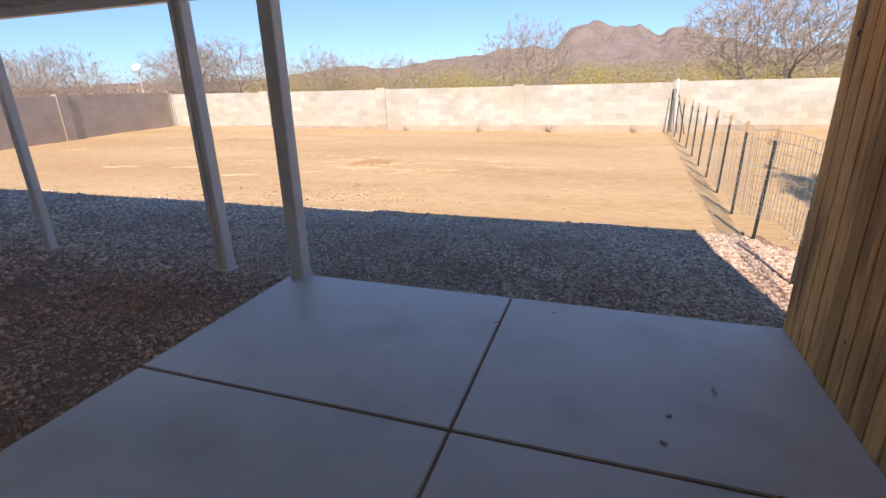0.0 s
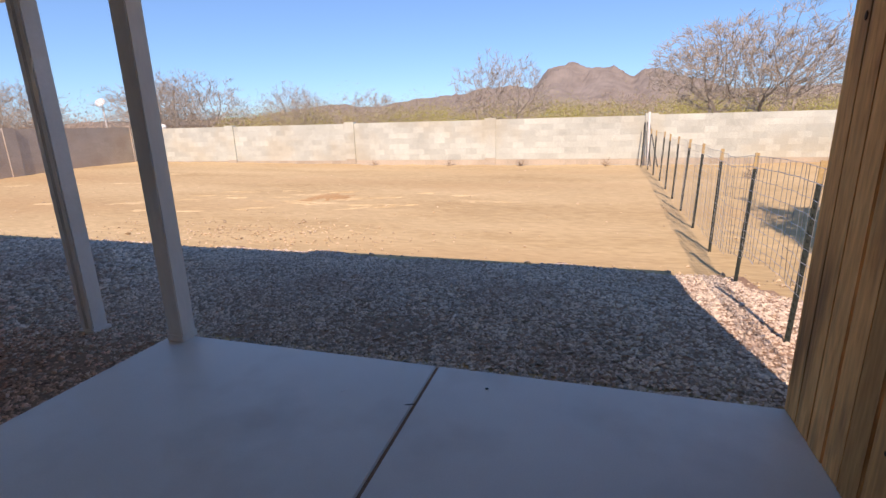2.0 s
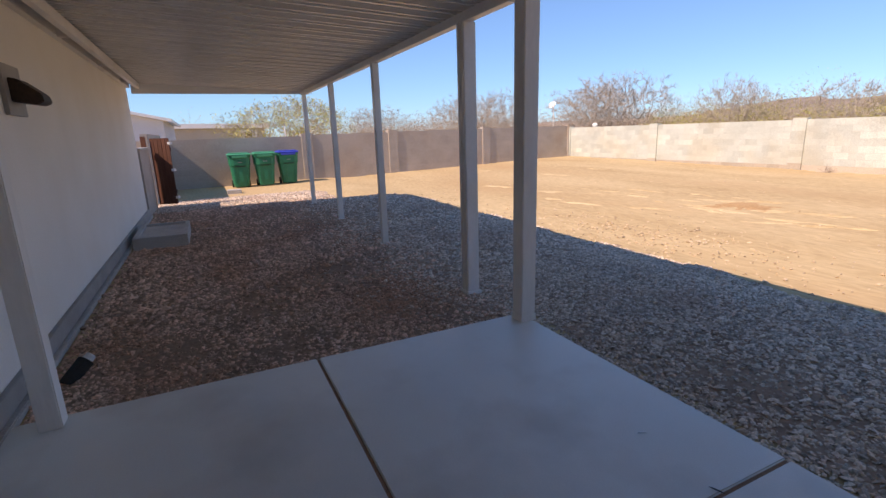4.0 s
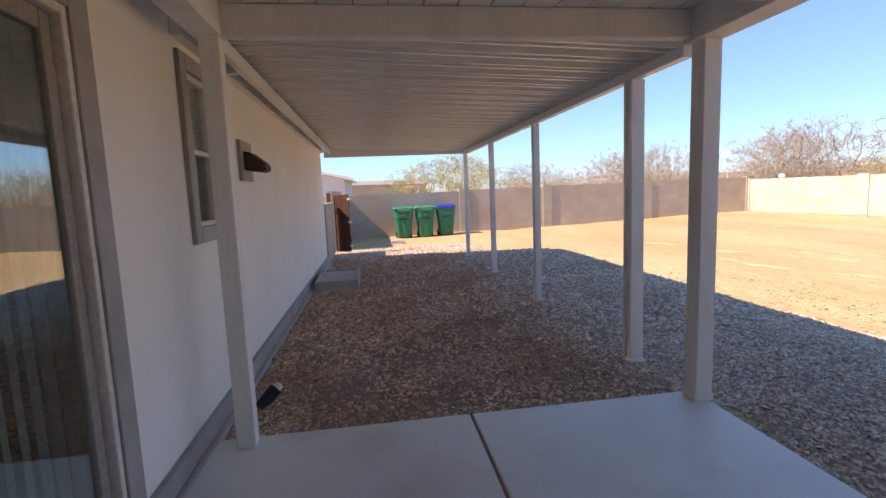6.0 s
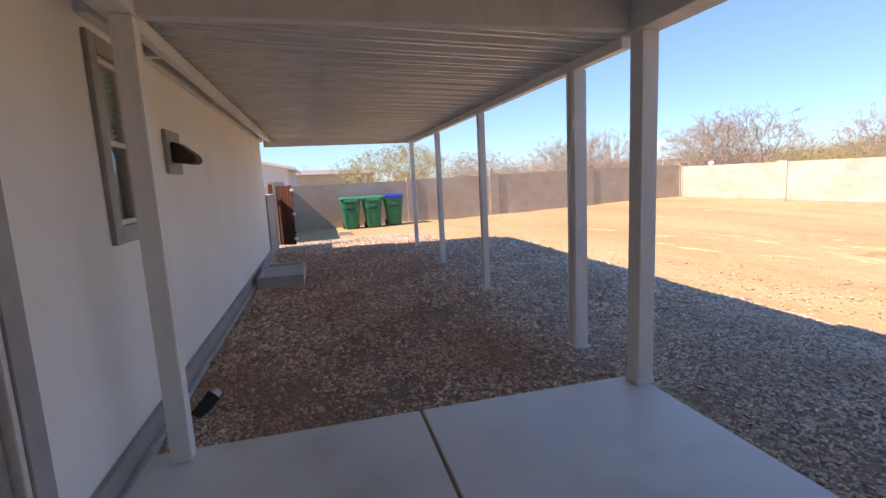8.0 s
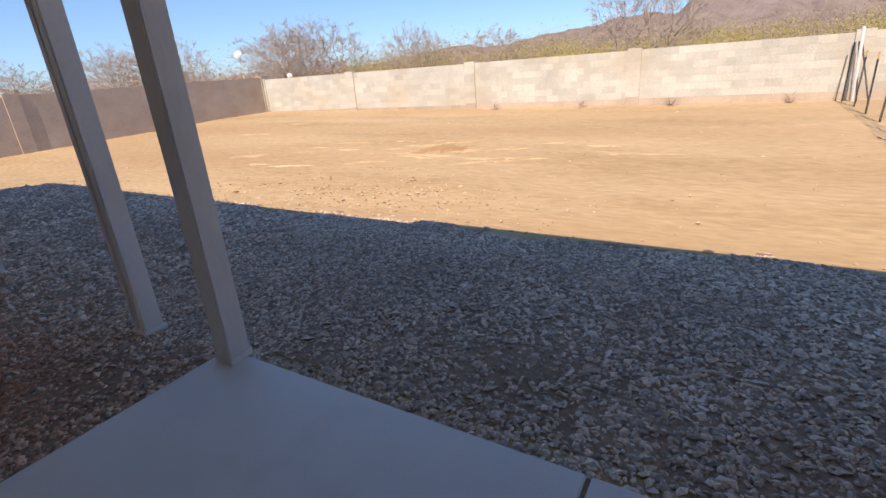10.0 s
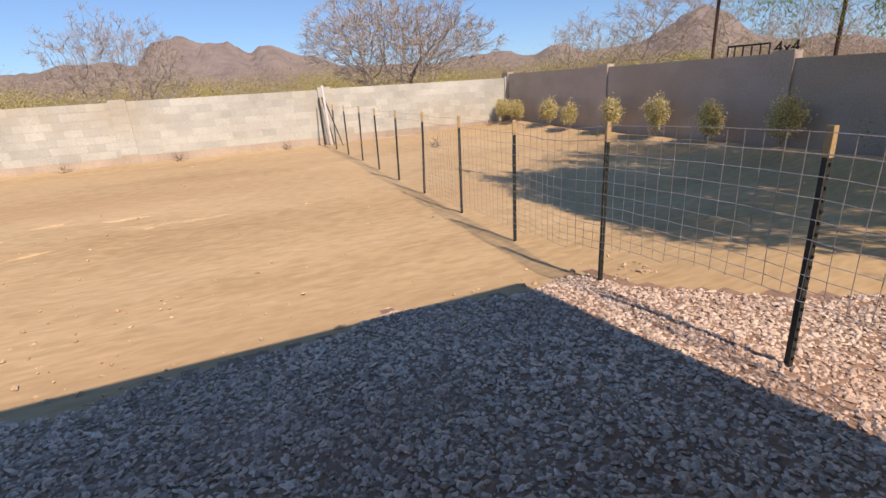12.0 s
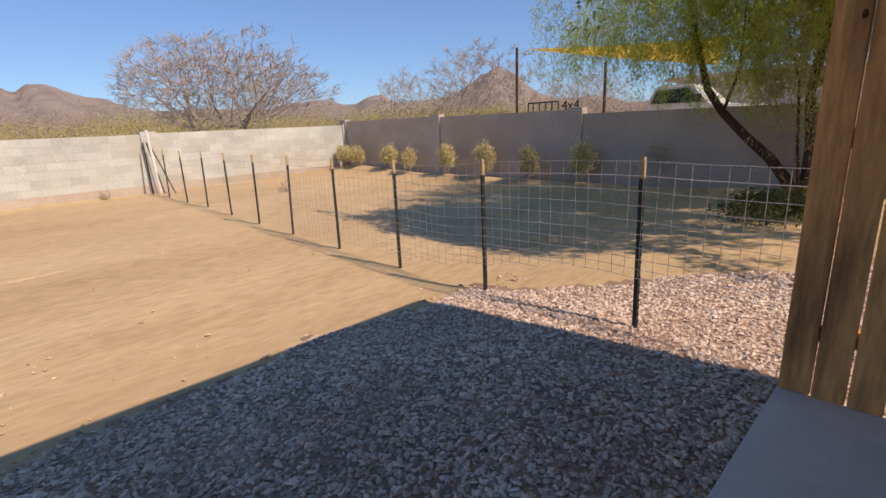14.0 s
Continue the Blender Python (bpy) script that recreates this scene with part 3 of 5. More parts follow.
# ---- sliding door, window, vent ----
door = thing("sliding_door", "almond-framed sliding glass door with vertical blinds behind", "sliding door", (-0.4, WY, 0))
x0, x1, z0, z1 = DOOR
for a in ((x0 - 0.13, x0, z0 - 0.05, z1 + 0.12), (x1, x1 + 0.13, z0 - 0.05, z1 + 0.12), (x0, x1, z1, z1 + 0.12)):
    part("trim_board", box(a[0], a[1], WY + 0.001, WY + 0.03, a[2], a[3], 0.003), TRIM_GREY, door, "wide grey trim board")
for a in ((x0, x0 + 0.035, z0, z1), (x1 - 0.035, x1, z0, z1), (x0 + 0.035, x1 - 0.035, z1 - 0.035, z1), (x0 + 0.035, x1 - 0.035, z0, z0 + 0.025)):
    part("outer_frame", box(a[0], a[1], WY - 0.11, WY + 0.02, a[2], a[3], 0.003), DOOR_WHITE, door)


def sash(px0, px1, y):
    s = part("sash", box(px0, px0 + 0.06, y - 0.018, y + 0.018, z0 + 0.03, z1 - 0.04, 0.003), SASH_TAUPE, door)
    for a in ((px1 - 0.06, px1, z0 + 0.03, z1 - 0.04), (px0 + 0.06, px1 - 0.06, z1 - 0.11, z1 - 0.04), (px0 + 0.06, px1 - 0.06, z0 + 0.03, z0 + 0.12)):
        part("sash_bar", box(a[0], a[1], y - 0.018, y + 0.018, a[2], a[3], 0.003), SASH_TAUPE, s)
    pane = part("pane", box(px0 + 0.06, px1 - 0.06, y - 0.003, y + 0.003, z0 + 0.12, z1 - 0.11), GLASS, s, "reflecting glass pane")
    pane.visible_shadow = False


sash(x0 + 0.04, -0.42, WY - 0.035)
blinds = thing("vertical_blinds", "pale vertical blinds hanging behind the glass door", "blinds", (-0.9, -0.25, 2.1))
part("head_rail", box(-1.42, -0.38, -0.225, -0.175, 2.1, 2.15, 0.004), BLIND, blinds)
for i in range(12):
    bm = bmesh.new()
    for j in range(5):
        u = (j - 2) / 2
        for z in (0.08, 2.1):
            bm.verts.new((u * 0.042, 0.008 * (1 - u * u), z))
    bm.verts.ensure_lookup_table()
    for j in range(4):
        bm.faces.new([bm.verts[k] for k in (2 * j, 2 * j + 2, 2 * j + 3, 2 * j + 1)])
    bmesh.ops.solidify(bm, geom=bm.faces[:], thickness=0.002)
    bm.transform(pose(-1.36 + i * 0.082, -0.2, 0, 0, 0, 52 + rng.normal(0, 4)))
    part("slat", bm, BLIND, blinds)

room = thing("room", "plain beige room behind the glass door", "room", (-1, -3, 0), kind="structure")
part("floor", box(-4.0, 3.2, -6.8, -0.24, -0.02, 0.04), ROOM_FLOOR, room)
part("ceiling", box(-4.0, 3.2, -6.8, -0.24, 2.5, 2.55), ROOM_WALL, room)
part("wall", box(-4.1, -4.0, -6.8, -0.24, 0, 2.5), ROOM_WALL, room)
part("wall", box(-4.0, 3.2, -4.1, -4.0, 0.04, 2.5), ROOM_WALL, room)

window = thing("window_1", "narrow grey-trimmed window with blinds half down", "window", (-2.75, WY, 1.8))
x0, x1, z0, z1 = WIN
for a in ((x0 - 0.1, x0, z0 - 0.1, z1 + 0.1), (x1, x1 + 0.1, z0 - 0.1, z1 + 0.1), (x0, x1, z1, z1 + 0.1), (x0, x1, z0 - 0.1, z0)):
    part("trim_board", box(a[0], a[1], WY + 0.001, WY + 0.03, a[2], a[3], 0.003), TRIM_GREY, window, "grey trim board")
for a in ((x0, x0 + 0.03, z0, z1), (x1 - 0.03, x1, z0, z1), (x0 + 0.03, x1 - 0.03, z1 - 0.03, z1), (x0 + 0.03, x1 - 0.03, z0, z0 + 0.03), (x0 + 0.03, x1 - 0.03, 1.77, 1.8)):
    part("window_frame", box(a[0], a[1], WY - 0.07, WY - 0.01, a[2], a[3], 0.002), DOOR_WHITE, window)
part("pane", box(x0 + 0.03, x1 - 0.03, WY - 0.045, WY - 0.04, z0 + 0.03, z1 - 0.03), SMALL_GLASS, window)
for i in range(13):
    slat = box(-0.19, 0.19, -0.021, 0.021, -0.0012, 0.0012)
    slat.transform(pose((x0 + x1) / 2, WY - 0.08, 1.81 + i * 0.034, 40))
    part("blind_slat", slat, BLIND, window)

vent = thing("wall_vent", "dark bronze vent hood on a grey mounting board", "wall vent", (-3.75, WY, 1.8))
part("mounting_board", box(-4.0, -3.62, WY + 0.001, WY + 0.03, 1.63, 1.97, 0.004), TRIM_GREY, vent)
hood = bmesh.new()
prof = [(0, 0.16), (0.05, 0.15), (0.17, 0.05), (0.18, 0.0), (0.14, -0.02), (0.0, 0.0)]
rows = [[hood.verts.new((x, WY + 0.03 + a, 1.72 + b)) for a, b in prof] for x in (-3.92, -3.7)]
for i in range(len(prof)):
    j = (i + 1) % len(prof)
    hood.faces.new((rows[0][i], rows[0][j], rows[1][j], rows[1][i]))
hood.faces.new(rows[0][::-1])
hood.faces.new(rows[1])
bmesh.ops.bevel(hood, geom=hood.edges[:], offset=0.006, segments=2, affect="EDGES")
part("hood", hood, BRONZE, vent, "dark bronze metal hood")

# ---- by the house wall ----
step_pad = thing("concrete_step", "pale cast concrete step with a dusty recessed top", "concrete step", (-7.65, 0.38, 0))
part("step_body", box(-8.3, -7.0, 0.04, 0.72, -0.06, 0.105, 0.012), OLD_CONCRETE, step_pad)
for a in ((-8.3, -7.0, 0.66, 0.72), (-8.3, -7.0, 0.04, 0.1), (-8.3, -8.24, 0.1, 0.66), (-7.06, -7.0, 0.1, 0.66)):
    part("rim", box(*a, 0.1, 0.14, 0.006), OLD_CONCRETE, step_pad)
pipe = thing("drain_pipe", "short black drain pipe with a white cap beside the wall", "drain pipe", (-2.95, 0.2, 0))
part("pipe_bend", rod((-2.86, 0.12, -0.04), (-2.97, 0.22, 0.055), 0.045, 0.05, 14), RUBBER, pipe)
part("cap", rod((-2.972, 0.222, 0.052), (-3.0, 0.25, 0.075), 0.034, 0.03, 14), WHITE_METAL, pipe, "white end cap")

stub = thing("wall_side", "short pale block wall between house and gate", "block wall", (-11.4, -0.1, 0), kind="structure")
part("wall_core", box(-12.25, -10.45, -0.2, -0.04, -0.3, 1.27, 0.01), GREY_BLOCK, stub)
part("wall_core", box(-17.85, -13.6, -0.3, -0.14, -0.5, 1.62, 0.01), GREY_BLOCK, stub)
part("cap", box(-12.28, -10.45, -0.22, -0.02, 1.272, 1.31, 0.01), OLD_CONCRETE, stub)
gate = thing("wooden_gate", "open reddish-brown plank gate with white hardware", "gate", (-12.4, 0.0, 0))
lean = Matrix.Translation((-12.35, -0.02, 0)) @ Matrix.Rotation(radians(68), 4, "Z")
for i in range(5):
    plank = box(0.02 + i * 0.085, 0.1 + i * 0.085, -0.01, 0.01, 0.0, 1.5, 0.003)
    plank.transform(lean)
    part("plank", plank, GATE_WOOD, gate)
for z in (0.25, 1.2):
    rail = box(0.02, 0.44, 0.012, 0.05, z, z + 0.09, 0.003)
    rail.transform(lean)
    part("rail", rail, GATE_WOOD, gate)
for z in (0.12, 0.75, 1.35):
    latch = box(0.41, 0.48, -0.03, 0.06, z, z + 0.06, 0.008)
    latch.transform(lean)
    part("hardware", latch, WHITE_METAL, gate, "white metal hinge or latch")
part("gate_post", box(-12.4, -12.3, -0.18, -0.08, -0.3, 1.55, 0.006), GATE_WOOD, gate)


# ---- wheeled bins ----
def wheeled_bin(x, y, lid):
    z = float(ground_z(x, y)) - 0.005
    b = thing("wheeled_bin", "green plastic wheeled bin with a %s lid by the block wall" % ("blue" if lid is BIN_BLUE else "green"), "waste bin", (x, y, z), "wheeled bins")
    body = bmesh.new()
    rings = ((0.04, 0.235, 0.25), (0.1, 0.255, 0.265), (0.72, 0.315, 0.32), (0.74, 0.335, 0.34), (0.98, 0.345, 0.35), (1.0, 0.365, 0.37), (1.07, 0.365, 0.37))
    prev = None
    for h, a, c in rings:
        ring = []
        for k in range(24):
            t = 2 * math.pi * k / 24
            q = (abs(math.cos(t)) ** 5 + abs(math.sin(t)) ** 5) ** -0.2
            ring.append(body.verts.new((x + c * q * math.cos(t), y + a * q * math.sin(t), z + h)))
        if prev:
            for k in range(24):
                body.faces.new((prev[k], prev[(k + 1) % 24], ring[(k + 1) % 24], ring[k]))
        else:
            body.faces.new(ring[::-1])
        prev = ring
    body.faces.new(prev)
    part("body", body, BIN_GREEN, b)
    top = box(x - 0.4, x + 0.39, y - 0.38, y + 0.38, z + 1.08, z + 1.16, 0.025)
    for v in top.verts:
        if v.co.z > z + 1.13:
            v.co.x, v.co.y = x + (v.co.x - x) * 0.84, y + (v.co.y - y) * 0.88
    part("lid", top, BIN_LID if lid is BIN_GREEN else lid, b)
    part("lid_lip", box(x + 0.372, x + 0.4, y - 0.24, y + 0.24, z + 1.0, z + 1.085, 0.012), BIN_LID if lid is BIN_GREEN else lid, b)
    for s in (-1, 1):
        part("side_rib", box(x + 0.275, x + 0.312, y + s * 0.19 - 0.02, y + s * 0.19 + 0.02, z + 0.14, z + 0.7, 0.01), BIN_GREEN, b)
    part("front_panel", box(x + 0.3, x + 0.36, y - 0.19, y + 0.19, z + 0.76, z + 0.92, 0.015), BIN_GREEN, b)
    part("front_rib", box(x + 0.265, x + 0.322, y - 0.07, y + 0.07, z + 0.2, z + 0.7, 0.015), BIN_GREEN, b)
    part("lift_bar", rod((x + 0.345, y - 0.16, z + 0.72), (x + 0.345, y + 0.16, z + 0.72), 0.012), DARK_METAL, b)
    part("label_plate", box(x + 0.362, x + 0.365, y - 0.07, y + 0.07, z + 0.84, z + 0.86), TRIM_GREY, b, "grey printed bar")
    for s in (-1, 1):
        part("wheel", rod((x - 0.24, y + s * 0.235, z + 0.115), (x - 0.24, y + s * 0.295, z + 0.115), 0.115, sides=20), RUBBER, b)
        part("side_handle", box(x - 0.4, x - 0.3, y + s * 0.3 - 0.03, y + s * 0.3 + 0.03, z + 0.95, z + 1.0, 0.01), BIN_GREEN, b)


wheeled_bin(-17.22, 2.1, BIN_GREEN)
wheeled_bin(-17.18, 2.89, BIN_GREEN)
wheeled_bin(-17.3, 3.68, BIN_BLUE)
concrete_lump = thing("concrete_block", "loose grey concrete block on the gravel", "concrete block", (-15.3, 1.5, -0.2))
part("block_body", box(-15.45, -15.1, 1.55, 1.95, -0.2, -0.06, 0.015), OLD_CONCRETE, concrete_lump)


# ---- wire fence on steel posts ----
def fence_x(y):
    return 1.80 + 0.042 * (min(y, 13.6) - 4.1)


fence = thing("wire_fence", "welded wire garden fence on dark green steel posts", "wire fence", (1.9, 10, -0.1))
POST_Y = (4.09, 5.54, 6.86, 8.2, 9.6, 10.93, 12.3, 13.75, 15.1, 16.5)
for k, y in enumerate(POST_Y):
    x, z = fence_x(y), float(ground_z(fence_x(y), y))
    top = z + 1.2
    shear = Matrix.Translation((x, y, z)) @ Matrix(((1, 0, rng.normal(0.02, 0.015), 0), (0, 1, rng.normal(0.03, 0.02), 0), (0, 0, 1, 0), (0, 0, 0, 1)))
    stem = box(-0.017, 0.017, -0.004, 0.0, -0.1, 1.06)
    box(-0.003, 0.003, 0.0, 0.03, -0.1, 1.06, bm=stem)
    for i in range(19):
        box(-0.006, 0.006, -0.012, -0.004, 0.05 + i * 0.054, 0.066 + i * 0.054, bm=stem)
    stem.transform(shear)
    p = part("fence_post", stem, DARK_STEEL, fence)
    tip = box(-0.018, 0.018, -0.006, 0.002, 1.06, 1.2)
    box(-0.004, 0.004, 0.002, 0.032, 1.06, 1.2, bm=tip)
    tip.transform(shear)
    part("post_tip", tip, POST_TIP, p, "pale yellow painted post tip")


def mesh_bottom(y):
    return 0.40 - 0.25 * float(step(4.0, 7.0, y)) - 0.09 * float(step(7, 9, y))


def wire_panel(y0, y1):
    bm = bmesh.new()
    thin = 0.002 if y0 < 6.5 else (0.0014 if y0 < 9.0 else 0.0009)
    cols = max(2, int(round((y1 - y0) / 0.102)))
    levels = [1.18, 1.085, 0.985, 0.885, 0.785, 0.69, 0.6, 0.52, 0.45, 0.385, 0.32, 0.26, 0.2, 0.14, 0.08]

    def at(i, h):
        y = y0 + (y1 - y0) * i / cols
        bend = 0.012 * math.sin(6.0 * y) + 0.008 * math.sin(17 * y + 9 * h)
        sag = -0.012 * math.sin(math.pi * i / cols)
        x = fence_x(y) - 0.02
        return Vector((x + bend, y, float(ground_z(x, y)) + h + sag * h))

    for i in range(cols + 1):
        y = y0 + (y1 - y0) * i / cols
        rod(at(i, mesh_bottom(y) - 0.005), at(i, 0.69), thin, sides=4, bm=bm)
        rod(at(i, 0.69), at(i, 1.185), thin, sides=4, bm=bm)
    for h in levels:
        for i in range(cols):
            if h >= mesh_bottom(y0 + (y1 - y0) * (i + 0.5) / cols) - 0.02:
                rod(at(i, h), at(i + 1, h), 1.5 * thin if h == 1.085 else thin, sides=4, bm=bm)
    part("wire_panel", bm, WIRE, fence)


stops = (2.6, *POST_Y, 17.7)
for a, b in zip(stops[:-1], stops[1:]):
    wire_panel(a, b)
pole = thing("white_post", "slim white metal end post leaning by the block wall", "fence post", (2.3, 17.85, -0.12))
part("tube", rod((2.34, 17.75, -0.2), (2.27, 17.85, 1.58), 0.035, sides=12), WHITE_METAL, pole)
for dx, dy in ((-0.18, 0.15), (0.1, 0.1), (0.28, -0.25)):
    spare = thing("leaning_post", "spare dark steel post leaning on the wall corner", "fence post", (2.3 + dx, 17.6 + dy, -0.12), "spare posts")
    part("bar", rod((2.3 + dx, 17.55 + dy, -0.15), (2.22 + dx * 0.3, 17.95, 1.25), 0.018, sides=6), DARK_STEEL, spare)


# ---- plants ----
def branch_tree(seed, height, spread, levels=5, trunks=3, lean=0.5, base_r=0.16, sides=5, twig=0.006, fork=3, up=0.25, jitter=0.16, fan=(0.35, 0.85)):
    """Bare limbs as tapered tubes: verts and quads as arrays."""
    r = np.random.default_rng(seed)
    segs = []

    def grow(p, d, length, radius, level):
        steps = 4 if level < 2 else 3
        for s in range(steps):
            d = d + r.normal(0, jitter + 0.04 * level, 3) + np.array([0, 0, up * 0.25])
            d = d / np.linalg.norm(d)
            q = p + d * length / steps
            r2 = max(radius * (1 - 0.45 / steps), twig * 0.6)
            segs.append((p, q, radius, r2))
            p, radius = q, r2
            if level < levels and s > 0:
                for _ in range(fork if s == steps - 1 else 1 + (r.random() < 0.5)):
                    side = r.normal(0, 1, 3)
                    side -= d * side.dot(d)
                    side /= np.linalg.norm(side)
                    ang = r.uniform(*fan)
                    nd = d * math.cos(ang) + side * math.sin(ang)
                    grow(p, nd, length * r.uniform(0.55, 0.78), max(radius * r.uniform(0.45, 0.68), twig), level + 1)

    for k in range(trunks):
        a = 2 * math.pi * (k + r.uniform(-0.3, 0.3)) / trunks
        out = lean * r.uniform(0.25, 1.1) * spread / height
        d = np.array([math.cos(a) * out, math.sin(a) * out, 1.0])
        grow(np.array([0.0, 0.0, -0.2]), d / np.linalg.norm(d), height * 0.42, base_r * r.uniform(0.7, 1), 0)
    p0, p1 = np.array([s[0] for s in segs]), np.array([s[1] for s in segs])
    r0, r1 = np.array([s[2] for s in segs]), np.array([s[3] for s in segs])
    d = p1 - p0
    d /= np.linalg.norm(d, axis=1, keepdims=True)
    ref = np.where(np.abs(d[:, 2:3]) > 0.9, [[1.0, 0, 0]], [[0, 0, 1.0]])
    u = np.cross(d, ref)
    u /= np.linalg.norm(u, axis=1, keepdims=True)
    w = np.cross(d, u)
    n = len(segs)
    sd = np.where(r0 > 0.03, sides, 3)
    verts, faces, count = [], [], 0
    for k in (3, sides):
        m = sd == k
        if not m.any():
            continue
        t = np.arange(k) * 2 * np.pi / k
        ring = np.cos(t)[None, :, None] * u[m][:, None] + np.sin(t)[None, :, None] * w[m][:, None]
        v = np.stack([p0[m][:, None] + ring * r0[m][:, None, None], p1[m][:, None] + ring * r1[m][:, None, None]], 1).reshape(-1, 3)
        i = np.arange(k)
        f = np.stack([i, (i + 1) % k, (i + 1) % k + k, i + k], -1)
        faces.append((f[None] + (np.arange(m.sum()) * 2 * k)[:, None, None]).reshape(-1, 4) + count)
        verts.append(v)
        count += len(v)
        if k == sides:
            break
    return np.concatenate(verts), np.concatenate(faces), p1[r1 < max(twig * 1.6, 0.012)]


def leaves_at(points, per, size, spread, droop, seed):
    r = np.random.default_rng(seed)
    p = np.repeat(points, per, axis=0) + r.normal(0, spread, (len(points) * per, 3))
    n = len(p)
    d = r.normal(0, 1, (n, 3)) + np.array([0, 0, -droop])
    d /= np.linalg.norm(d, axis=1, keepdims=True)
    s = np.cross(d, r.normal(0, 1, (n, 3)))
    s /= np.linalg.norm(s, axis=1, keepdims=True)
    ln, wd = size[0] * r.uniform(0.6, 1.3, (n, 1)), size[1] * r.uniform(0.7, 1.3, (n, 1))
    v = np.stack([p, p + d * ln * 0.45 + s * wd, p + d * ln, p + d * ln * 0.45 - s * wd], 1).reshape(-1, 3)
    return v, np.arange(n * 4).reshape(-1, 4)


def place_tree(name, label, x, y, z, data, material, scale=(1, 1, 1), category="tree", group=""):
    t = thing(name, label, category, (x, y, z), group)
    v, f, tips = data
    if len(scale) == 2:      # crown width and height in metres
        w, h = np.percentile(np.hypot(v[:, 0], v[:, 1]), 97), v[:, 2].max()
        scale = (scale[0] / 2 / w, scale[0] / 2 / w, scale[1] / h)
    v = v * np.array(scale) + np.array([x, y, z])
    # the thick lower limbs form the trunk, the rest the crown
    low = v[f[:, 0], 2] < z + 0.28 * (v[:, 2].max() - z)
    for nm, mask in (("trunk", low), ("crown", ~low)):
        used, inv = np.unique(f[mask], return_inverse=True)
        tagged(quick(nm, v[used], inv.reshape(-1, 4), material, t), kind="stuff")
    return t, tips * np.array(scale) + np.array([x, y, z])


def polar(az, dist):
    return dist * math.sin(radians(az)), 1 + dist * math.cos(radians(az))


def crown_tree(seed, stems=3, buds=900, low=0.22, flat=0.75, reach=0.16, twigs=3):
    """A leafless tree of unit height and width grown towards buds scattered in an uneven dome; limbs as tapered tubes."""
    r = np.random.default_rng(seed)
    lobes = [(r.uniform(0, 2 * np.pi), r.uniform(0.1, 0.3), r.uniform(0.45, 0.75), r.uniform(0.16, 0.27)) for _ in range(9)]
    q = np.stack([r.uniform(-0.5, 0.5, buds * 14), r.uniform(-0.5, 0.5, buds * 14), r.uniform(low, 1.0, buds * 14)], -1)
    rad = np.hypot(q[:, 0], q[:, 1])
    dome = (rad / 0.5) ** 2 + np.clip((q[:, 2] - 0.5) / 0.5, 0, None) ** 2 < 1
    dome &= q[:, 2] > low + flat * rad ** 1.4
    hit = np.zeros(len(q), bool)
    for a, d, z, s in lobes:
        hit |= (q[:, 0] - d * math.cos(a)) ** 2 + (q[:, 1] - d * math.sin(a)) ** 2 + (q[:, 2] - z) ** 2 < s * s
    q = q[dome & (hit | (r.random(len(q)) < 0.12))][:buds]
    nodes, above = [np.array([0.0, 0.0, -0.04])], [-1]
    for k in range(stems):
        a = 2 * np.pi * (k + r.uniform(-0.3, 0.3)) / stems
        last, lean = 0, r.uniform(0.25, 0.75)
        for i in range(1, 6):
            d = np.array([math.cos(a) * lean, math.sin(a) * lean, 1.0]) * low * 0.24
            nodes.append(nodes[last] + d + r.normal(0, 0.006, 3))
            above.append(last)
            last = len(nodes) - 1
    P = np.array(nodes)
    dist = np.full(len(q), 9.0)
    near = np.zeros(len(q), int)
    start, step_len = 0, 0.021
    for _ in range(90):
        gap = np.linalg.norm(q[:, None] - P[None, start:], axis=2)
        best = gap.argmin(1)
        m = gap[np.arange(len(q)), best]
        better = m < dist
        near[better], dist[better] = best[better] + start, m[better]
        live = dist > step_len * 1.3
        q, dist, near = q[live], dist[live], near[live]
        if not len(q):
            break
        pull = dist < max(reach, dist.min() + 0.02)
        who = np.unique(near[pull])
        start = len(P)
        fresh = []
        for w in who:
            d = q[pull & (near == w)] - P[w]
            d = (d / np.linalg.norm(d, axis=1, keepdims=True)).sum(0) + r.normal(0, 0.35, 3)
            fresh.append(P[w] + d / np.linalg.norm(d) * step_len)
            above.append(int(w))
        P = np.concatenate([P, np.array(fresh)])
    above = np.array(above)
    weight = np.zeros(len(P))
    leaf = np.ones(len(P), bool)
    leaf[above[1:]] = False
    weight[leaf] = 1
    for i in range(len(P) - 1, 0, -1):
        weight[above[i]] += weight[i]
    thick = 0.00115 * weight ** 0.4
    a0, a1, r0, r1 = P[above[1:]], P[1:], thick[1:], thick[1:] * 0.93
    tip = np.flatnonzero(weight < 2)
    b0 = np.repeat(P[tip], twigs, axis=0)
    out = b0 - np.array([0, 0, 0.3])
    d = out / np.linalg.norm(out, axis=1, keepdims=True) * 0.8 + r.normal(0, 0.6, b0.shape)
    b1 = b0 + d / np.linalg.norm(d, axis=1, keepdims=True) * r.uniform(0.02, 0.07, (len(b0), 1))
    p0, p1 = np.concatenate([a0, b0]), np.concatenate([a1, b1])
    r0, r1 = np.concatenate([r0, np.full(len(b0), 0.0011)]), np.concatenate([r1, np.full(len(b0), 0.0007)])
    d = p1 - p0
    d /= np.linalg.norm(d, axis=1, keepdims=True)
    u = np.cross(d, np.where(np.abs(d[:, 2:3]) > 0.9, [[1.0, 0, 0]], [[0, 0, 1.0]]))
    u /= np.linalg.norm(u, axis=1, keepdims=True)
    w = np.cross(d, u)
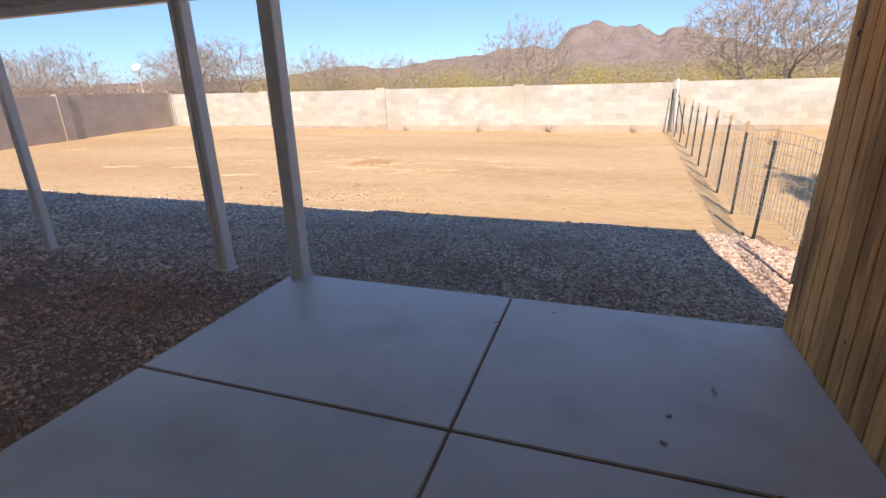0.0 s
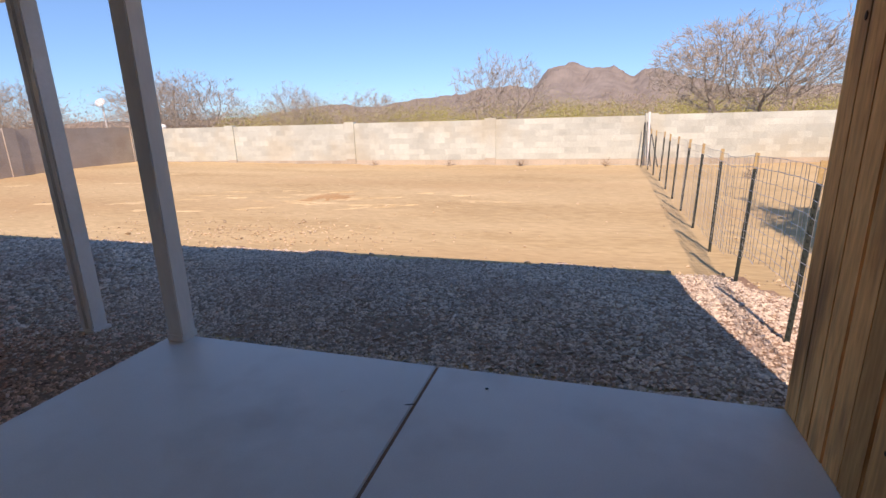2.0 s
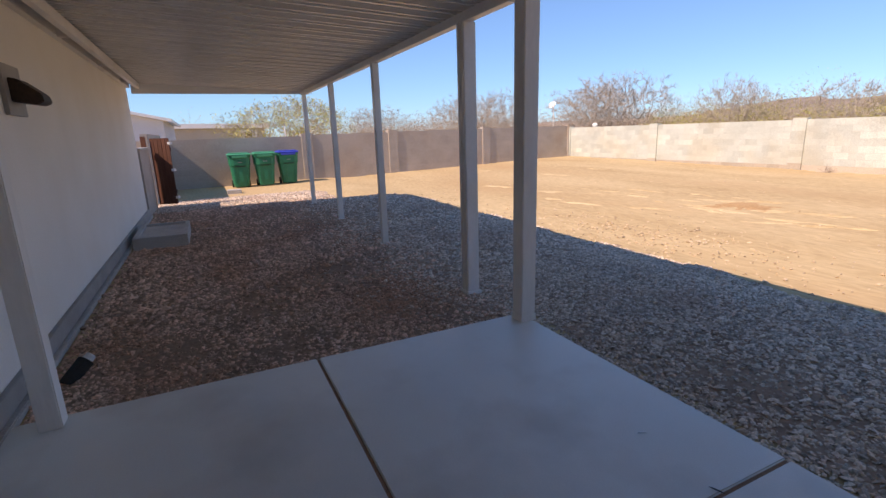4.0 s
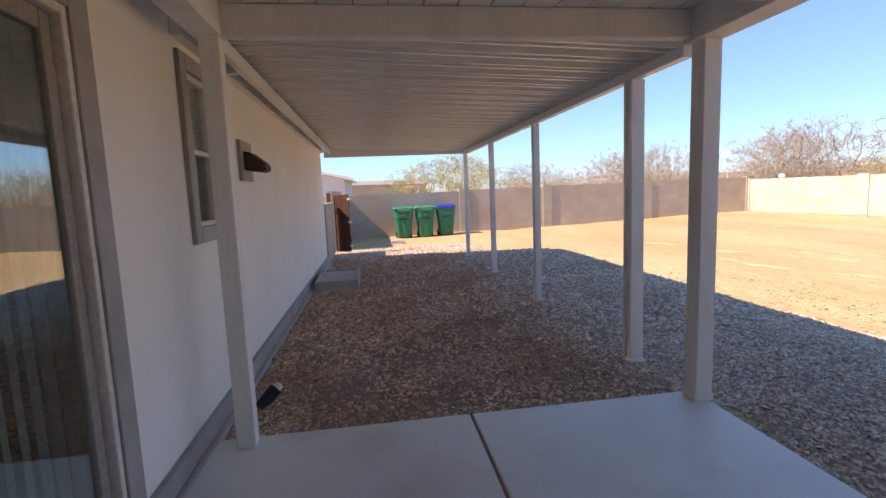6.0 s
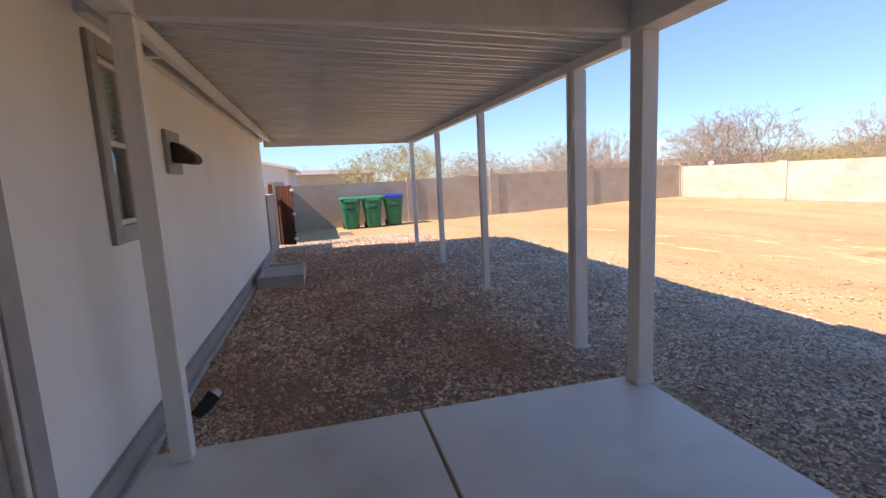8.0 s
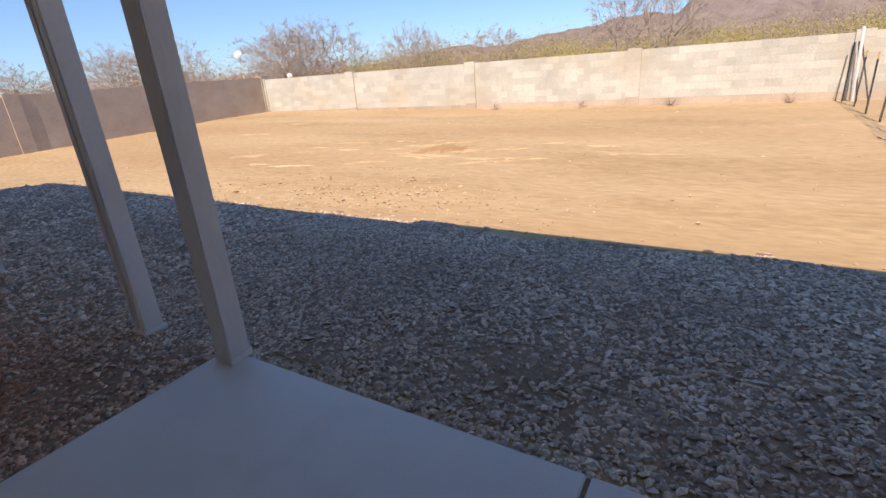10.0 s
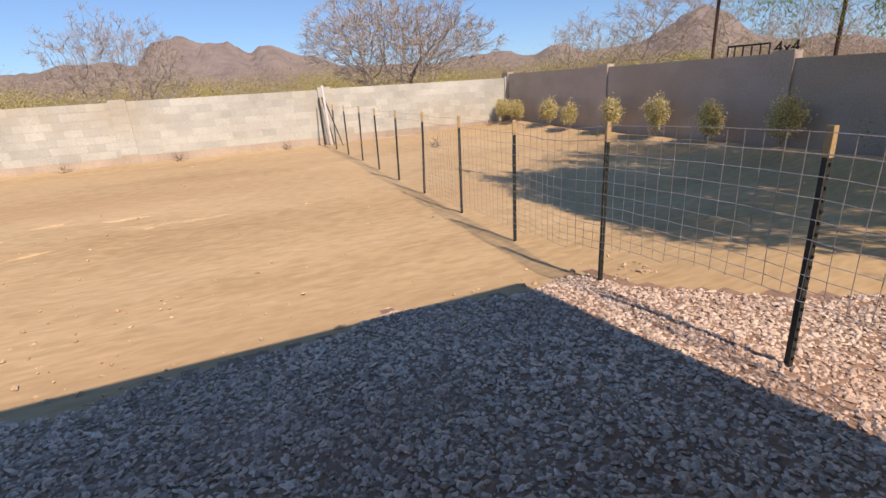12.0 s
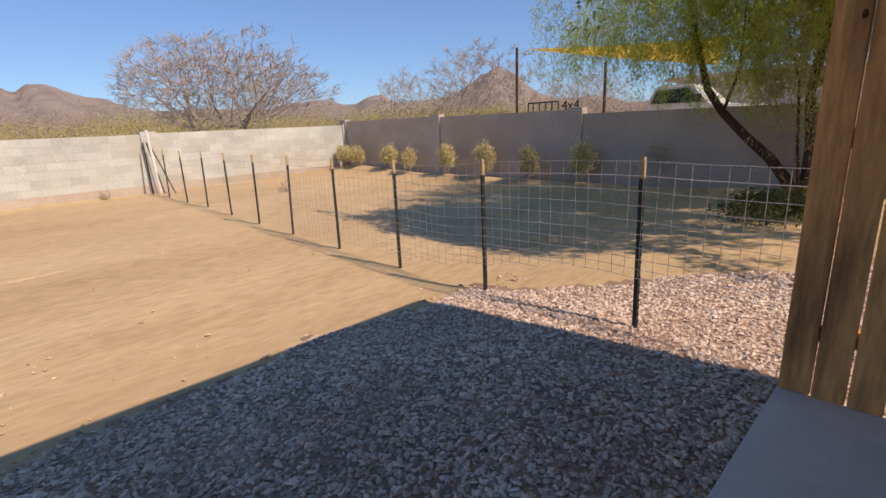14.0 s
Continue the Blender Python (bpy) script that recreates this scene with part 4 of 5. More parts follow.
    t = np.arange(3) * np.pi * 2 / 3
    ring = np.cos(t)[None, :, None] * u[:, None] + np.sin(t)[None, :, None] * w[:, None]
    v = np.stack([p0[:, None] + ring * r0[:, None, None], p1[:, None] + ring * r1[:, None, None]], 1).reshape(-1, 3)
    i = np.arange(3)
    f = np.stack([i, (i + 1) % 3, (i + 1) % 3 + 3, i + 3], -1)
    return v, (f[None] + (np.arange(len(p0)) * 6)[:, None, None]).reshape(-1, 4), b1


fan_tree = crown_tree(5, 5, 2600, 0.23, 0.7, 0.15, 4)
wild = [crown_tree(s, 3, 900, 0.24, 0.5, 0.17, 3) for s in (21, 34, 58)]
slim = crown_tree(71, 2, 600, 0.3, 0.3, 0.2, 4)
for x, y, data, w, h, label in (
    (6.3, 21.6, fan_tree, 7.5, 5.5, "leafless grey-brown mesquite tree with a wide fan crown"),
    (-3.3, 21.4, wild[0], 4.3, 4.5, "leafless dark mesquite tree behind the block wall"),
    (25.5, 25.5, slim, 9.0, 7.2, "tall sparse leafless tree behind the block wall"),
    (21.0, 28.0, wild[2], 6.0, 5.4, "leafless tree among desert scrub"),
    (31.0, 21.0, wild[1], 7.0, 5.0, "leafless tree behind the block wall"),
    (-19.4, 19.1, wild[2], 4.4, 4.2, "leafless mesquite behind the wall corner"),
    (-19.6, 21.9, wild[1], 6.2, 4.6, "wide leafless mesquite behind the block wall"),
    (-23.8, 24.6, wild[0], 6.0, 4.5, "leafless mesquite behind the block wall"),
    (-15.6, 25.1, wild[0], 3.4, 4.1, "narrow leafless mesquite behind the block wall"),
    (-24.6, 17.3, wild[1], 3.6, 4.1, "leafless mesquite past the grey wall"),
    (-26.2, 15.0, wild[0], 3.4, 3.9, "leafless mesquite past the grey wall"),
    (-32.0, 19.5, wild[2], 6.0, 4.4, "leafless mesquite among the western scrub"),
    (-37.5, 14.0, wild[1], 6.5, 3.9, "round leafless mesquite past the grey wall"),
    (-16.5, 28.5, wild[2], 3.4, 3.6, "small leafless desert tree behind the block wall"),
    (-11.5, 27.0, slim, 4.2, 3.6, "sparse leafless desert tree behind the block wall"),
):
    place_tree("bare_tree", label, x, y, -0.15, data, BARK, (w, h), group="bare desert trees")

# palo verde behind the west wall
t, tips = place_tree("palo_verde_tree", "spreading yellow-green palo verde tree behind the grey wall", -27.0, 5.2, -0.2, crown_tree(77, 4, 700, 0.25, 0.55, 0.18, 3), BARK, (6.6, 3.7))
v, f = leaves_at(tips[::2], 5, (0.16, 0.014), 0.12, 0.1, 5)
quick("crown", v, f, PALO, t)

# feathery tree in the side yard
shade_tree = thing("shade_tree", "leaning tree with drooping feathery green foliage by the wall", "tree", (8.5, 4.4, -0.1))


def limb(points, r0, r1):
    bm = bmesh.new()
    pts = [Vector(p) for p in points]
    for i, (a, b) in enumerate(zip(pts[:-1], pts[1:])):
        f0, f1 = i / (len(pts) - 1), (i + 1) / (len(pts) - 1)
        rod(a, b, r0 + (r1 - r0) * f0, r0 + (r1 - r0) * f1, 10, bm)
        bmesh.ops.create_icosphere(bm, subdivisions=1, radius=r0 + (r1 - r0) * f1, matrix=Matrix.Translation(b))
    return bm


part("trunk", limb([(8.62, 4.35, -0.2), (8.6, 4.6, 0.28), (8.55, 4.85, 0.62), (8.5, 5.2, 0.95), (8.4, 5.6, 1.4), (8.3, 5.85, 1.8), (8.1, 6.0, 2.5), (7.7, 6.1, 3.4)], 0.1, 0.045), DARK_BARK, shade_tree, "dark leaning trunk")
part("trunk", limb([(8.62, 4.3, -0.2), (8.65, 4.3, 0.8), (8.55, 4.4, 1.7), (8.2, 4.2, 2.8), (7.4, 4.0, 3.8), (6.3, 3.9, 4.4)], 0.09, 0.04), DARK_BARK, shade_tree, "dark upright trunk")
for pts in ([(8.2, 4.2, 2.8), (7.6, 5.4, 3.6), (6.9, 6.4, 3.9), (6.4, 7.0, 3.7)], [(7.4, 4.0, 3.8), (6.2, 4.8, 4.1), (5.0, 5.2, 4.0), (4.4, 5.4, 3.7)], [(8.55, 4.4, 1.7), (8.9, 3.6, 2.6), (8.8, 2.6, 3.2)]):
    part("limb", limb(pts, 0.05, 0.015), DARK_BARK, shade_tree)
r = np.random.default_rng(9)
clusters = []
for cx, cy, cz, sx, sy, sz, k in ((6.2, 4.4, 4.3, 1.3, 0.9, 0.5, 420), (8.1, 5.9, 3.4, 0.7, 0.75, 0.55, 480), (8.3, 4.6, 3.2, 0.7, 0.8, 0.6, 320), (5.0, 4.4, 4.4, 0.6, 0.6, 0.35, 200), (8.1, 8.0, 3.2, 0.35, 0.55, 0.35, 110), (8.5, 3.3, 3.0, 0.7, 0.7, 0.7, 120), (6.8, 6.6, 3.9, 0.7, 0.6, 0.4, 110), (8.4, 5.0, 2.3, 0.5, 0.5, 0.3, 50), (5.6, 2.0, 4.4, 1.2, 1.0, 0.5, 360), (7.6, 2.6, 4.2, 1.0, 1.0, 0.5, 300), (4.3, 3.3, 4.4, 0.45, 0.6, 0.3, 150)):
    clusters.append(np.stack([r.normal(cx, sx, k), r.normal(cy, sy, k), r.normal(cz, sz, k)], -1))
for chosen, per, size in ((clusters[1:3] + clusters[4:8], 11, (0.1, 0.0055)), (clusters[:1] + clusters[3:4] + clusters[8:], 8, (0.12, 0.02))):
    tips = np.concatenate(chosen)
    tips = tips[(tips[:, 0] > 3.9) & (tips[:, 0] < 9.6)]
    strand = np.repeat(tips, 7, axis=0) + np.tile(np.stack([np.zeros(7), np.zeros(7), -np.linspace(0, 0.55, 7)], -1), (len(tips), 1)) + r.normal(0, 0.05, (len(tips) * 7, 3))
    v, f = leaves_at(strand, per, size, 0.06, 1.1, 13)
    quick("crown", v, f, LEAF, shade_tree)

tips = np.concatenate([np.stack([r.normal(8.1, 0.35, 150), r.normal(4.55, 0.35, 150), r.normal(2.35, 0.55, 150)], -1), np.stack([r.normal(8.5, 0.3, 90), r.normal(3.9, 0.5, 90), r.normal(2.6, 0.6, 90)], -1)])
strand = np.repeat(tips, 6, axis=0) + np.tile(np.stack([np.zeros(6), np.zeros(6), -np.linspace(0, 0.5, 6)], -1), (len(tips), 1)) + r.normal(0, 0.05, (len(tips) * 6, 3))
v, f = leaves_at(strand, 8, (0.1, 0.006), 0.06, 1.1, 17)
tagged(quick("crown", v, f, LEAF_OLIVE, shade_tree), "dry olive-brown hanging foliage")
for pts in ([(8.63, 4.35, -0.2), (8.4, 4.45, 0.9), (8.2, 4.5, 1.8), (8.0, 4.75, 2.8)], [(8.4, 5.6, 1.4), (8.2, 5.35, 2.1), (8.0, 5.3, 3.0)]):
    part("limb", limb(pts, 0.032, 0.01), DARK_BARK, shade_tree)

# dark plants creeping over the ground below the tree
ground_cover = thing("ground_cover", "low dark green plants creeping below the tree", "ground plants", (7.0, 4.7, -0.1))
spots = np.stack([r.normal(7.0, 0.6, 420), r.normal(4.3, 0.28, 420)], -1)
spots = np.concatenate([spots, ground_z(spots[:, 0], spots[:, 1])[:, None] + r.uniform(0.01, 0.14, (420, 1))], 1)
v, f = leaves_at(spots, 14, (0.07, 0.014), 0.07, -0.4, 23)
quick("foliage", v, f, GROUND_LEAF, ground_cover)

# young bushes along the east wall
for k, (y, h) in enumerate(((18.0, 0.75), (16.9, 0.7), (15.25, 0.85), (14.2, 0.8), (12.65, 0.92), (11.2, 0.95), (9.73, 0.85), (8.4, 0.95), (17.5, 0.7))):
    x = 8.42 + rng.normal(0, 0.05)
    z = float(ground_z(x, y))
    b = thing("bush", "young yellow-green bush on a low soil ridge by the wall", "bush", (x, y, z), "bushes along the wall")
    data = branch_tree(100 + k, h * 1.05, 0.5, 3, 4, 0.35, 0.012, 3, 0.003, 3, 0.6)
    v, f, tips = data
    top = v[:, 2].max()
    v, tips = v * np.array([0.55, 0.55, h / top]) + np.array([x, y, z]), tips * np.array([0.55, 0.55, h / top]) + np.array([x, y, z])
    quick("stem", v, f, BARK, b)
    tips = tips[tips[:, 2] > z + 0.22]
    v, f = leaves_at(tips[::2], 3, (0.065, 0.011), 0.05, 0.0, 200 + k)
    quick("foliage", v, f, LEAF_YELLOW, b)
small = thing("bush", "thin dark leafless sapling in front of the wall", "bush", (8.5, 6.9, -0.1))
v, f, tips = branch_tree(140, 1.25, 0.4, 3, 2, 0.2, 0.012, 3, 0.003, 2, 0.8)
quick("stem", v + np.array([8.5, 6.9, -0.1]), f, BARK, small)
v, f = leaves_at(tips[::3] + np.array([8.5, 6.9, -0.1]), 1, (0.06, 0.012), 0.04, 0.0, 141)
quick("foliage", v, f, SCRUB_GREEN, small)
for k, (x, y) in enumerate(((-7.4, 17.75), (-4.4, 17.8), (-1.8, 17.9), (1.05, 17.85), (7.9, 17.9), (4.4, 14.6))):
    z = float(ground_z(x, y))
    w = thing("dry_weed", "low dried weed at the foot of the block wall", "weed", (x, y, z), "dry weeds")
    v, f = leaves_at(np.array([[x, y, z + 0.02]]), 60, (0.22, 0.008), 0.05, -0.5, 300 + k)
    quick("stalks", v, f, SCRUB, w)


# ---- beyond the walls ----
def thicket(name, label, seed, count, azs, dists, size, height, material, blades):
    r = np.random.default_rng(seed)
    az, dist = np.radians(r.uniform(*azs, count)), r.uniform(*dists, count)
    cx, cy = dist * np.sin(az), 1 + dist * np.cos(az)
    w, h = r.uniform(*size, count), r.uniform(*height, count)
    k = blades
    n = count * k
    ang, rad = r.uniform(0, 2 * np.pi, n), np.sqrt(r.random(n))
    base = np.stack([np.repeat(cx, k), np.repeat(cy, k), np.full(n, -0.3)], -1)
    lift = r.random(n) ** 0.8
    px = np.repeat(w, k) * rad * np.cos(ang) * 0.5
    py = np.repeat(w, k) * rad * np.sin(ang) * 0.5
    top = np.repeat(h, k) * np.sqrt(np.clip(1.02 - rad ** 2, 0.02, 1)) * (0.7 + 0.3 * r.random(n))
    p = base + np.stack([px, py, top * lift], -1)
    d = np.stack([px * 0.5 + r.normal(0, 0.5, n), py * 0.5 + r.normal(0, 0.5, n), r.uniform(0.2, 1.2, n)], -1)
    d /= np.linalg.norm(d, axis=1, keepdims=True)
    s = np.cross(d, r.normal(0, 1, (n, 3)))
    s /= np.linalg.norm(s, axis=1, keepdims=True)
    fine = 1.0 - 0.4 * lift[:, None]
    ln, wd = r.uniform(0.07, 0.2, (n, 1)) * fine * (np.repeat(dist, k)[:, None] / 45.0), r.uniform(0.016, 0.042, (n, 1)) * fine * (np.repeat(dist, k)[:, None] / 32.0)
    v = np.stack([p - s * wd, p + s * wd, p + d * ln], 1).reshape(-1, 3)
    return tagged(quick(name, v, np.arange(n * 3).reshape(-1, 3), material), label, "scrub", kind="stuff")


thicket("desert_scrub", "grey-brown leafless desert scrub behind the boundary walls", 1, 300, (-76, 75), (26, 60), (2.5, 5.5), (2.7, 4.0), SCRUB, 900)
thicket("green_scrub", "olive green desert bushes among the scrub", 2, 230, (-40, 50), (26, 60), (2.5, 5.5), (2.7, 3.9), SCRUB_GREEN, 1200)
thicket("far_scrub", "hazy far belt of brown desert scrub", 3, 280, (-95, 80), (60, 150), (7, 13), (4.8, 7.2), SCRUB, 700)
thicket("far_green_scrub", "far belt of olive desert bushes", 4, 190, (-40, 60), (60, 160), (7, 13), (4.8, 7.2), SCRUB_GREEN, 900)


def ridge_height(az):
    """Skyline of the hills: degrees above the horizon by bearing."""
    h = np.zeros_like(az)
    for c, w, a, k in ((-3.4, 3.2, 5.6, 3.0), (1.0, 3.4, 4.9, 3.5), (-9, 7, 3.7, 2), (6.1, 2.4, 4.5, 2.4), (3, 8.5, 3.9, 3.0), (10, 5, 3.0, 2), (-16, 10, 2.9, 2), (-28, 12, 2.0, 2), (15, 18, 2.5, 2), (30, 10, 2.7, 2), (36.6, 3.0, 3.3, 2), (44, 9, 2.8, 2), (50.4, 6.0, 5.0, 2.2), (58, 9, 2.2, 2), (-45, 16, 1.0, 2), (72, 14, 1.6, 2)):
        h = h + (a * np.exp(-np.abs((az - c) / w) ** k)) ** 4
    h = h ** 0.25
    return h


def build_mountain():
    azs = np.linspace(-75, 85, 520)
    rs = np.linspace(900, 1900, 46)
    A, R = np.meshgrid(azs, rs, indexing="ij")
    X, Y = R * np.sin(np.radians(A)), R * np.cos(np.radians(A))
    profile = np.exp(-(np.abs(R - 1450) / 330) ** 1.6)
    skyline = ridge_height(A)
    rough = np.zeros_like(A)
    for i in range(A.shape[0]):
        for j in range(A.shape[1]):
            q = Vector((X[i, j] / 130, Y[i, j] / 130, 0.0))
            rough[i, j] = noise.fractal(q, 0.9, 2.1, 5)
    Z = np.tan(np.radians(skyline)) * 1450 * profile * (1 + 0.22 * rough * (R < 1440)) + 1450 * np.tan(np.radians(skyline)) * 0.028 * rough
    v = np.stack([X, Y, Z - 3], -1).reshape(-1, 3)
    idx = np.arange(A.size).reshape(A.shape)
    f = np.stack([idx[:-1, :-1], idx[:-1, 1:], idx[1:, 1:], idx[1:, :-1]], -1).reshape(-1, 4)
    tagged(quick("mountain", v, f, MOUNTAIN), "distant reddish-brown rocky desert hills", "mountain", kind="structure")


build_mountain()

# neighbouring houses past the west wall
def simple_house(label, x0, x1, y0, y1, h, material, rise, eave=0.14):
    """A house whose ridge runs along x: walls, gable end, two roof slopes with thick edges, eave boards."""
    hs = thing("house", label, "house", ((x0 + x1) / 2, (y0 + y1) / 2, 0))
    ym = (y0 + y1) / 2
    body = bmesh.new()
    ends = [[body.verts.new((x, y, z)) for y, z in ((y0, -0.4), (y1, -0.4), (y1, h), (ym, h + rise), (y0, h))] for x in (x0, x1)]
    for i in range(5):
        j = (i + 1) % 5
        body.faces.new((ends[0][i], ends[0][j], ends[1][j], ends[1][i]))
    body.faces.new(ends[0][::-1])
    body.faces.new(ends[1])
    bmesh.ops.recalc_face_normals(body, faces=body.faces[:])
    part("wall", body, material, hs)
    slope = rise / (ym - y0)
    for s in (-1, 1):
        edge = ym + s * (ym - y0 + 0.35)
        rf = bmesh.new()
        ring = [[rf.verts.new((x, y, z + dz)) for y, z, dz in ((ym, h + rise, 0.012), (edge, h - 0.35 * slope, 0.012), (edge, h - 0.35 * slope, eave), (ym, h + rise, eave))] for x in (x0 - 0.35, x1 + 0.35)]
        for i in range(4):
            j = (i + 1) % 4
            rf.faces.new((ring[0][i], ring[0][j], ring[1][j], ring[1][i]))
        rf.faces.new(ring[0][::-1])
        rf.faces.new(ring[1])
        bmesh.ops.recalc_face_normals(rf, faces=rf.faces[:])
        part("roof", rf, WHITE_METAL, hs, "white roof")
    return hs


simple_house("pale blue-grey neighbouring house with a white roof edge", -33.0, -24.0, -9.0, -0.35, 2.3, PALE_SIDING, 1.0)
far_house = simple_house("long tan neighbouring house with a flat white roof", -52.0, -40.0, -12.0, 5.5, 2.2, TAN_SIDING, 0.12, 0.34)
far_win = part("window", box(-40.0, -39.93, 3.75, 4.95, 0.9, 2.1, 0.01), WHITE_METAL, far_house)
part("pane", box(-39.93, -39.9, 4.05, 4.55, 1.2, 1.9), TRUCK_GLASS, far_win)
stick = thing("white_pipe", "white plastic vent pipe behind the wall", "pipe", (-19.3, 4.0, 0))
part("tube", rod((-19.3, 4.0, -0.2), (-19.3, 4.0, 1.85), 0.025, sides=10), WHITE_METAL, stick)
dish = thing("satellite_dish", "white satellite dish on a thin pole", "satellite dish", (*polar(-50.6, 31), -0.2))
dx, dy = polar(-50.6, 31)
part("pole", rod((dx, dy, -0.3), (dx, dy, 2.8), 0.03), WHITE_METAL, dish)
bowl = bmesh.new()
bmesh.ops.create_uvsphere(bowl, u_segments=18, v_segments=10, radius=0.3)
bmesh.ops.delete(bowl, geom=[q for q in bowl.verts if q.co.z > -0.15], context="VERTS")
bmesh.ops.solidify(bowl, geom=bowl.faces[:], thickness=0.015)
bowl.transform(pose(dx + 0.1, dy - 0.3, 2.95, 55, 0, 20))
part("bowl", bowl, WHITE_METAL, dish)
lump = thing("white_bag", "crumpled white bag on top of the block wall", "bag", (-17.3, back_y(-17.3), 1.45))
bag = bmesh.new()
bmesh.ops.create_icosphere(bag, subdivisions=3, radius=0.12)
for q in bag.verts:
    q.co = Vector((q.co.x * 1.3, q.co.y * 0.7, q.co.z * 0.8)) * (1 + 0.25 * noise.noise(q.co * 14))
bag.transform(Matrix.Translation((-17.3, back_y(-17.3), 1.53)))
part("bag_body", bag, WHITE_METAL, lump)

# ---- past the east wall: truck, sail, poles, shed ----
truck = thing("pickup_truck", "cream pickup truck parked behind the grey wall", "truck", (16.4, 10.5, 0))
cab = bmesh.new()
prof = [(10.35, 1.15), (10.3, 1.7), (10.05, 2.26), (9.9, 2.33), (8.95, 2.33), (8.75, 2.26), (8.15, 1.66), (6.75, 1.55), (6.65, 1.15)]
rows = [[cab.verts.new((x + (0.12 * math.copysign(1, 16.9 - x) if b > 1.75 else 0), a, b)) for a, b in prof] for x in (16.0, 17.8)]
for i in range(len(prof)):
    j = (i + 1) % len(prof)
    cab.faces.new((rows[0][i], rows[0][j], rows[1][j], rows[1][i]))
cab.faces.new(rows[0][::-1])
cab.faces.new(rows[1])
bmesh.ops.recalc_face_normals(cab, faces=cab.faces[:])
bmesh.ops.bevel(cab, geom=cab.edges[:], offset=0.05, segments=3, affect="EDGES")
part("cab", cab, TRUCK_PAINT, truck)
win = bmesh.new()
wv = [win.verts.new((15.985 + 0.1 * (b > 1.9), a, b)) for a, b in ((10.12, 1.74), (9.98, 2.17), (8.95, 2.2), (8.45, 1.74))]
win.faces.new(wv)
bmesh.ops.solidify(win, geom=win.faces[:], thickness=0.02)
part("side_window", win, TRUCK_GLASS, truck, "dark tinted side window")
part("mirror", box(15.72, 15.86, 8.42, 8.62, 1.72, 1.98, 0.03), DARK_METAL, truck, "black wing mirror")
part("bed", box(16.0, 17.8, 10.36, 12.6, 0.6, 1.5, 0.04), TRUCK_PAINT, truck)
part("lower_body", box(15.98, 17.82, 6.7, 10.36, 0.45, 1.16, 0.05), TRUCK_PAINT, truck)
for y in (7.5, 11.5):
    for x in (16.0, 17.7):
        w = part("wheel", rod((x, y, 0.28), (x + 0.22, y, 0.28), 0.4, sides=24), RUBBER, truck)
        part("rim", rod((x - 0.005, y, 0.28), (x + 0.225, y, 0.28), 0.22, sides=16), WHITE_METAL, w)
rack = thing("metal_rack", "black tubular rack standing behind the wall", "rack", (15.9, 14.5, 0))
for y in (13.75, 14.05, 14.35, 14.65, 14.95, 15.2):
    part("upright", rod((15.9, y, -0.2), (15.9, y, 2.05), 0.025), DARK_METAL, rack)
part("top_rail", rod((15.9, 13.75, 2.05), (15.9, 15.2, 2.05), 0.03), DARK_METAL, rack)
sign = thing("letter_sign", "black 4x4 lettering standing above the wall", "sign", (15.9, 13.2, 1.7))
txt = bpy.data.curves.new("lettering", "FONT")
txt.body, txt.size, txt.extrude, txt.align_x = "4x4", 0.52, 0.015, "CENTER"
letters = new("lettering", txt)
letters.matrix_world = pose(15.9, 13.2, 1.72, 90, 0, -90)
letters.data.materials.append(DARK_METAL)
letters.parent = sign
letters.matrix_parent_inverse = Matrix.Translation(-sign.location)
part("bracket", rod((15.92, 13.2, -0.2), (15.92, 13.2, 1.75), 0.02), DARK_METAL, sign)
for y, h in ((15.86, 4.3), (11.85, 3.3)):
    pl = thing("steel_pole", "dark rusty steel pole holding a shade sail", "pole", (16.0, y, 0), "sail poles")
    part("tube", rod((16, y, -0.3), (16, y, h), 0.055, sides=12), DARK_BARK, pl)
cloth = thing("shade_sail", "yellow triangular shade sail stretched between poles", "shade sail", (17, 11, 3.6))
sail = bmesh.new()
A, B, C = Vector((16.0, 15.4, 4.2)), Vector((17.8, 8.6, 2.95)), Vector((22.0, 9.5, 4.4))
grid = {}
N = 14
for i in range(N + 1):
    for j in range(N + 1 - i):
        a, b = i / N, j / N
        c = 1 - a - b
        pinch = 0.55 * (a * b + b * c + a * c)
        centre = (A + B + C) / 3
        q = A * a + B * b + C * c
        q = q.lerp(centre, pinch * 0.3)
        q.z -= 0.3 * (a * b + b * c + c * a)
        grid[i, j] = sail.verts.new(q)
for i in range(N):
    for j in range(N - i):
        sail.faces.new((grid[i, j], grid[i + 1, j], grid[i, j + 1]))
        if j < N - i - 1:
            sail.faces.new((grid[i + 1, j], grid[i + 1, j + 1], grid[i, j + 1]))
bmesh.ops.solidify(sail, geom=sail.faces[:], thickness=0.01)
part("cloth", sail, SAIL, cloth)
shed = simple_house("white metal-roofed shed beyond the truck", 21.0, 27.0, 5.0, 11.2, 2.7, PALE_SIDING, 0.1)


# ---- marks on the dirt ----
PALE_DUST = paint("pale_dust", (0.48, 0.345, 0.185), (0.72, 0.56, 0.34), 0.9, 0.95, 0.3, 11.0, spec=0.05, distance=0.02, speck=0.35)
DUG_SOIL = paint("dug_soil", (0.45, 0.27, 0.13), (0.58, 0.38, 0.2), 1.5, 0.95, 0.4, 18.0, spec=0.05, distance=0.02)


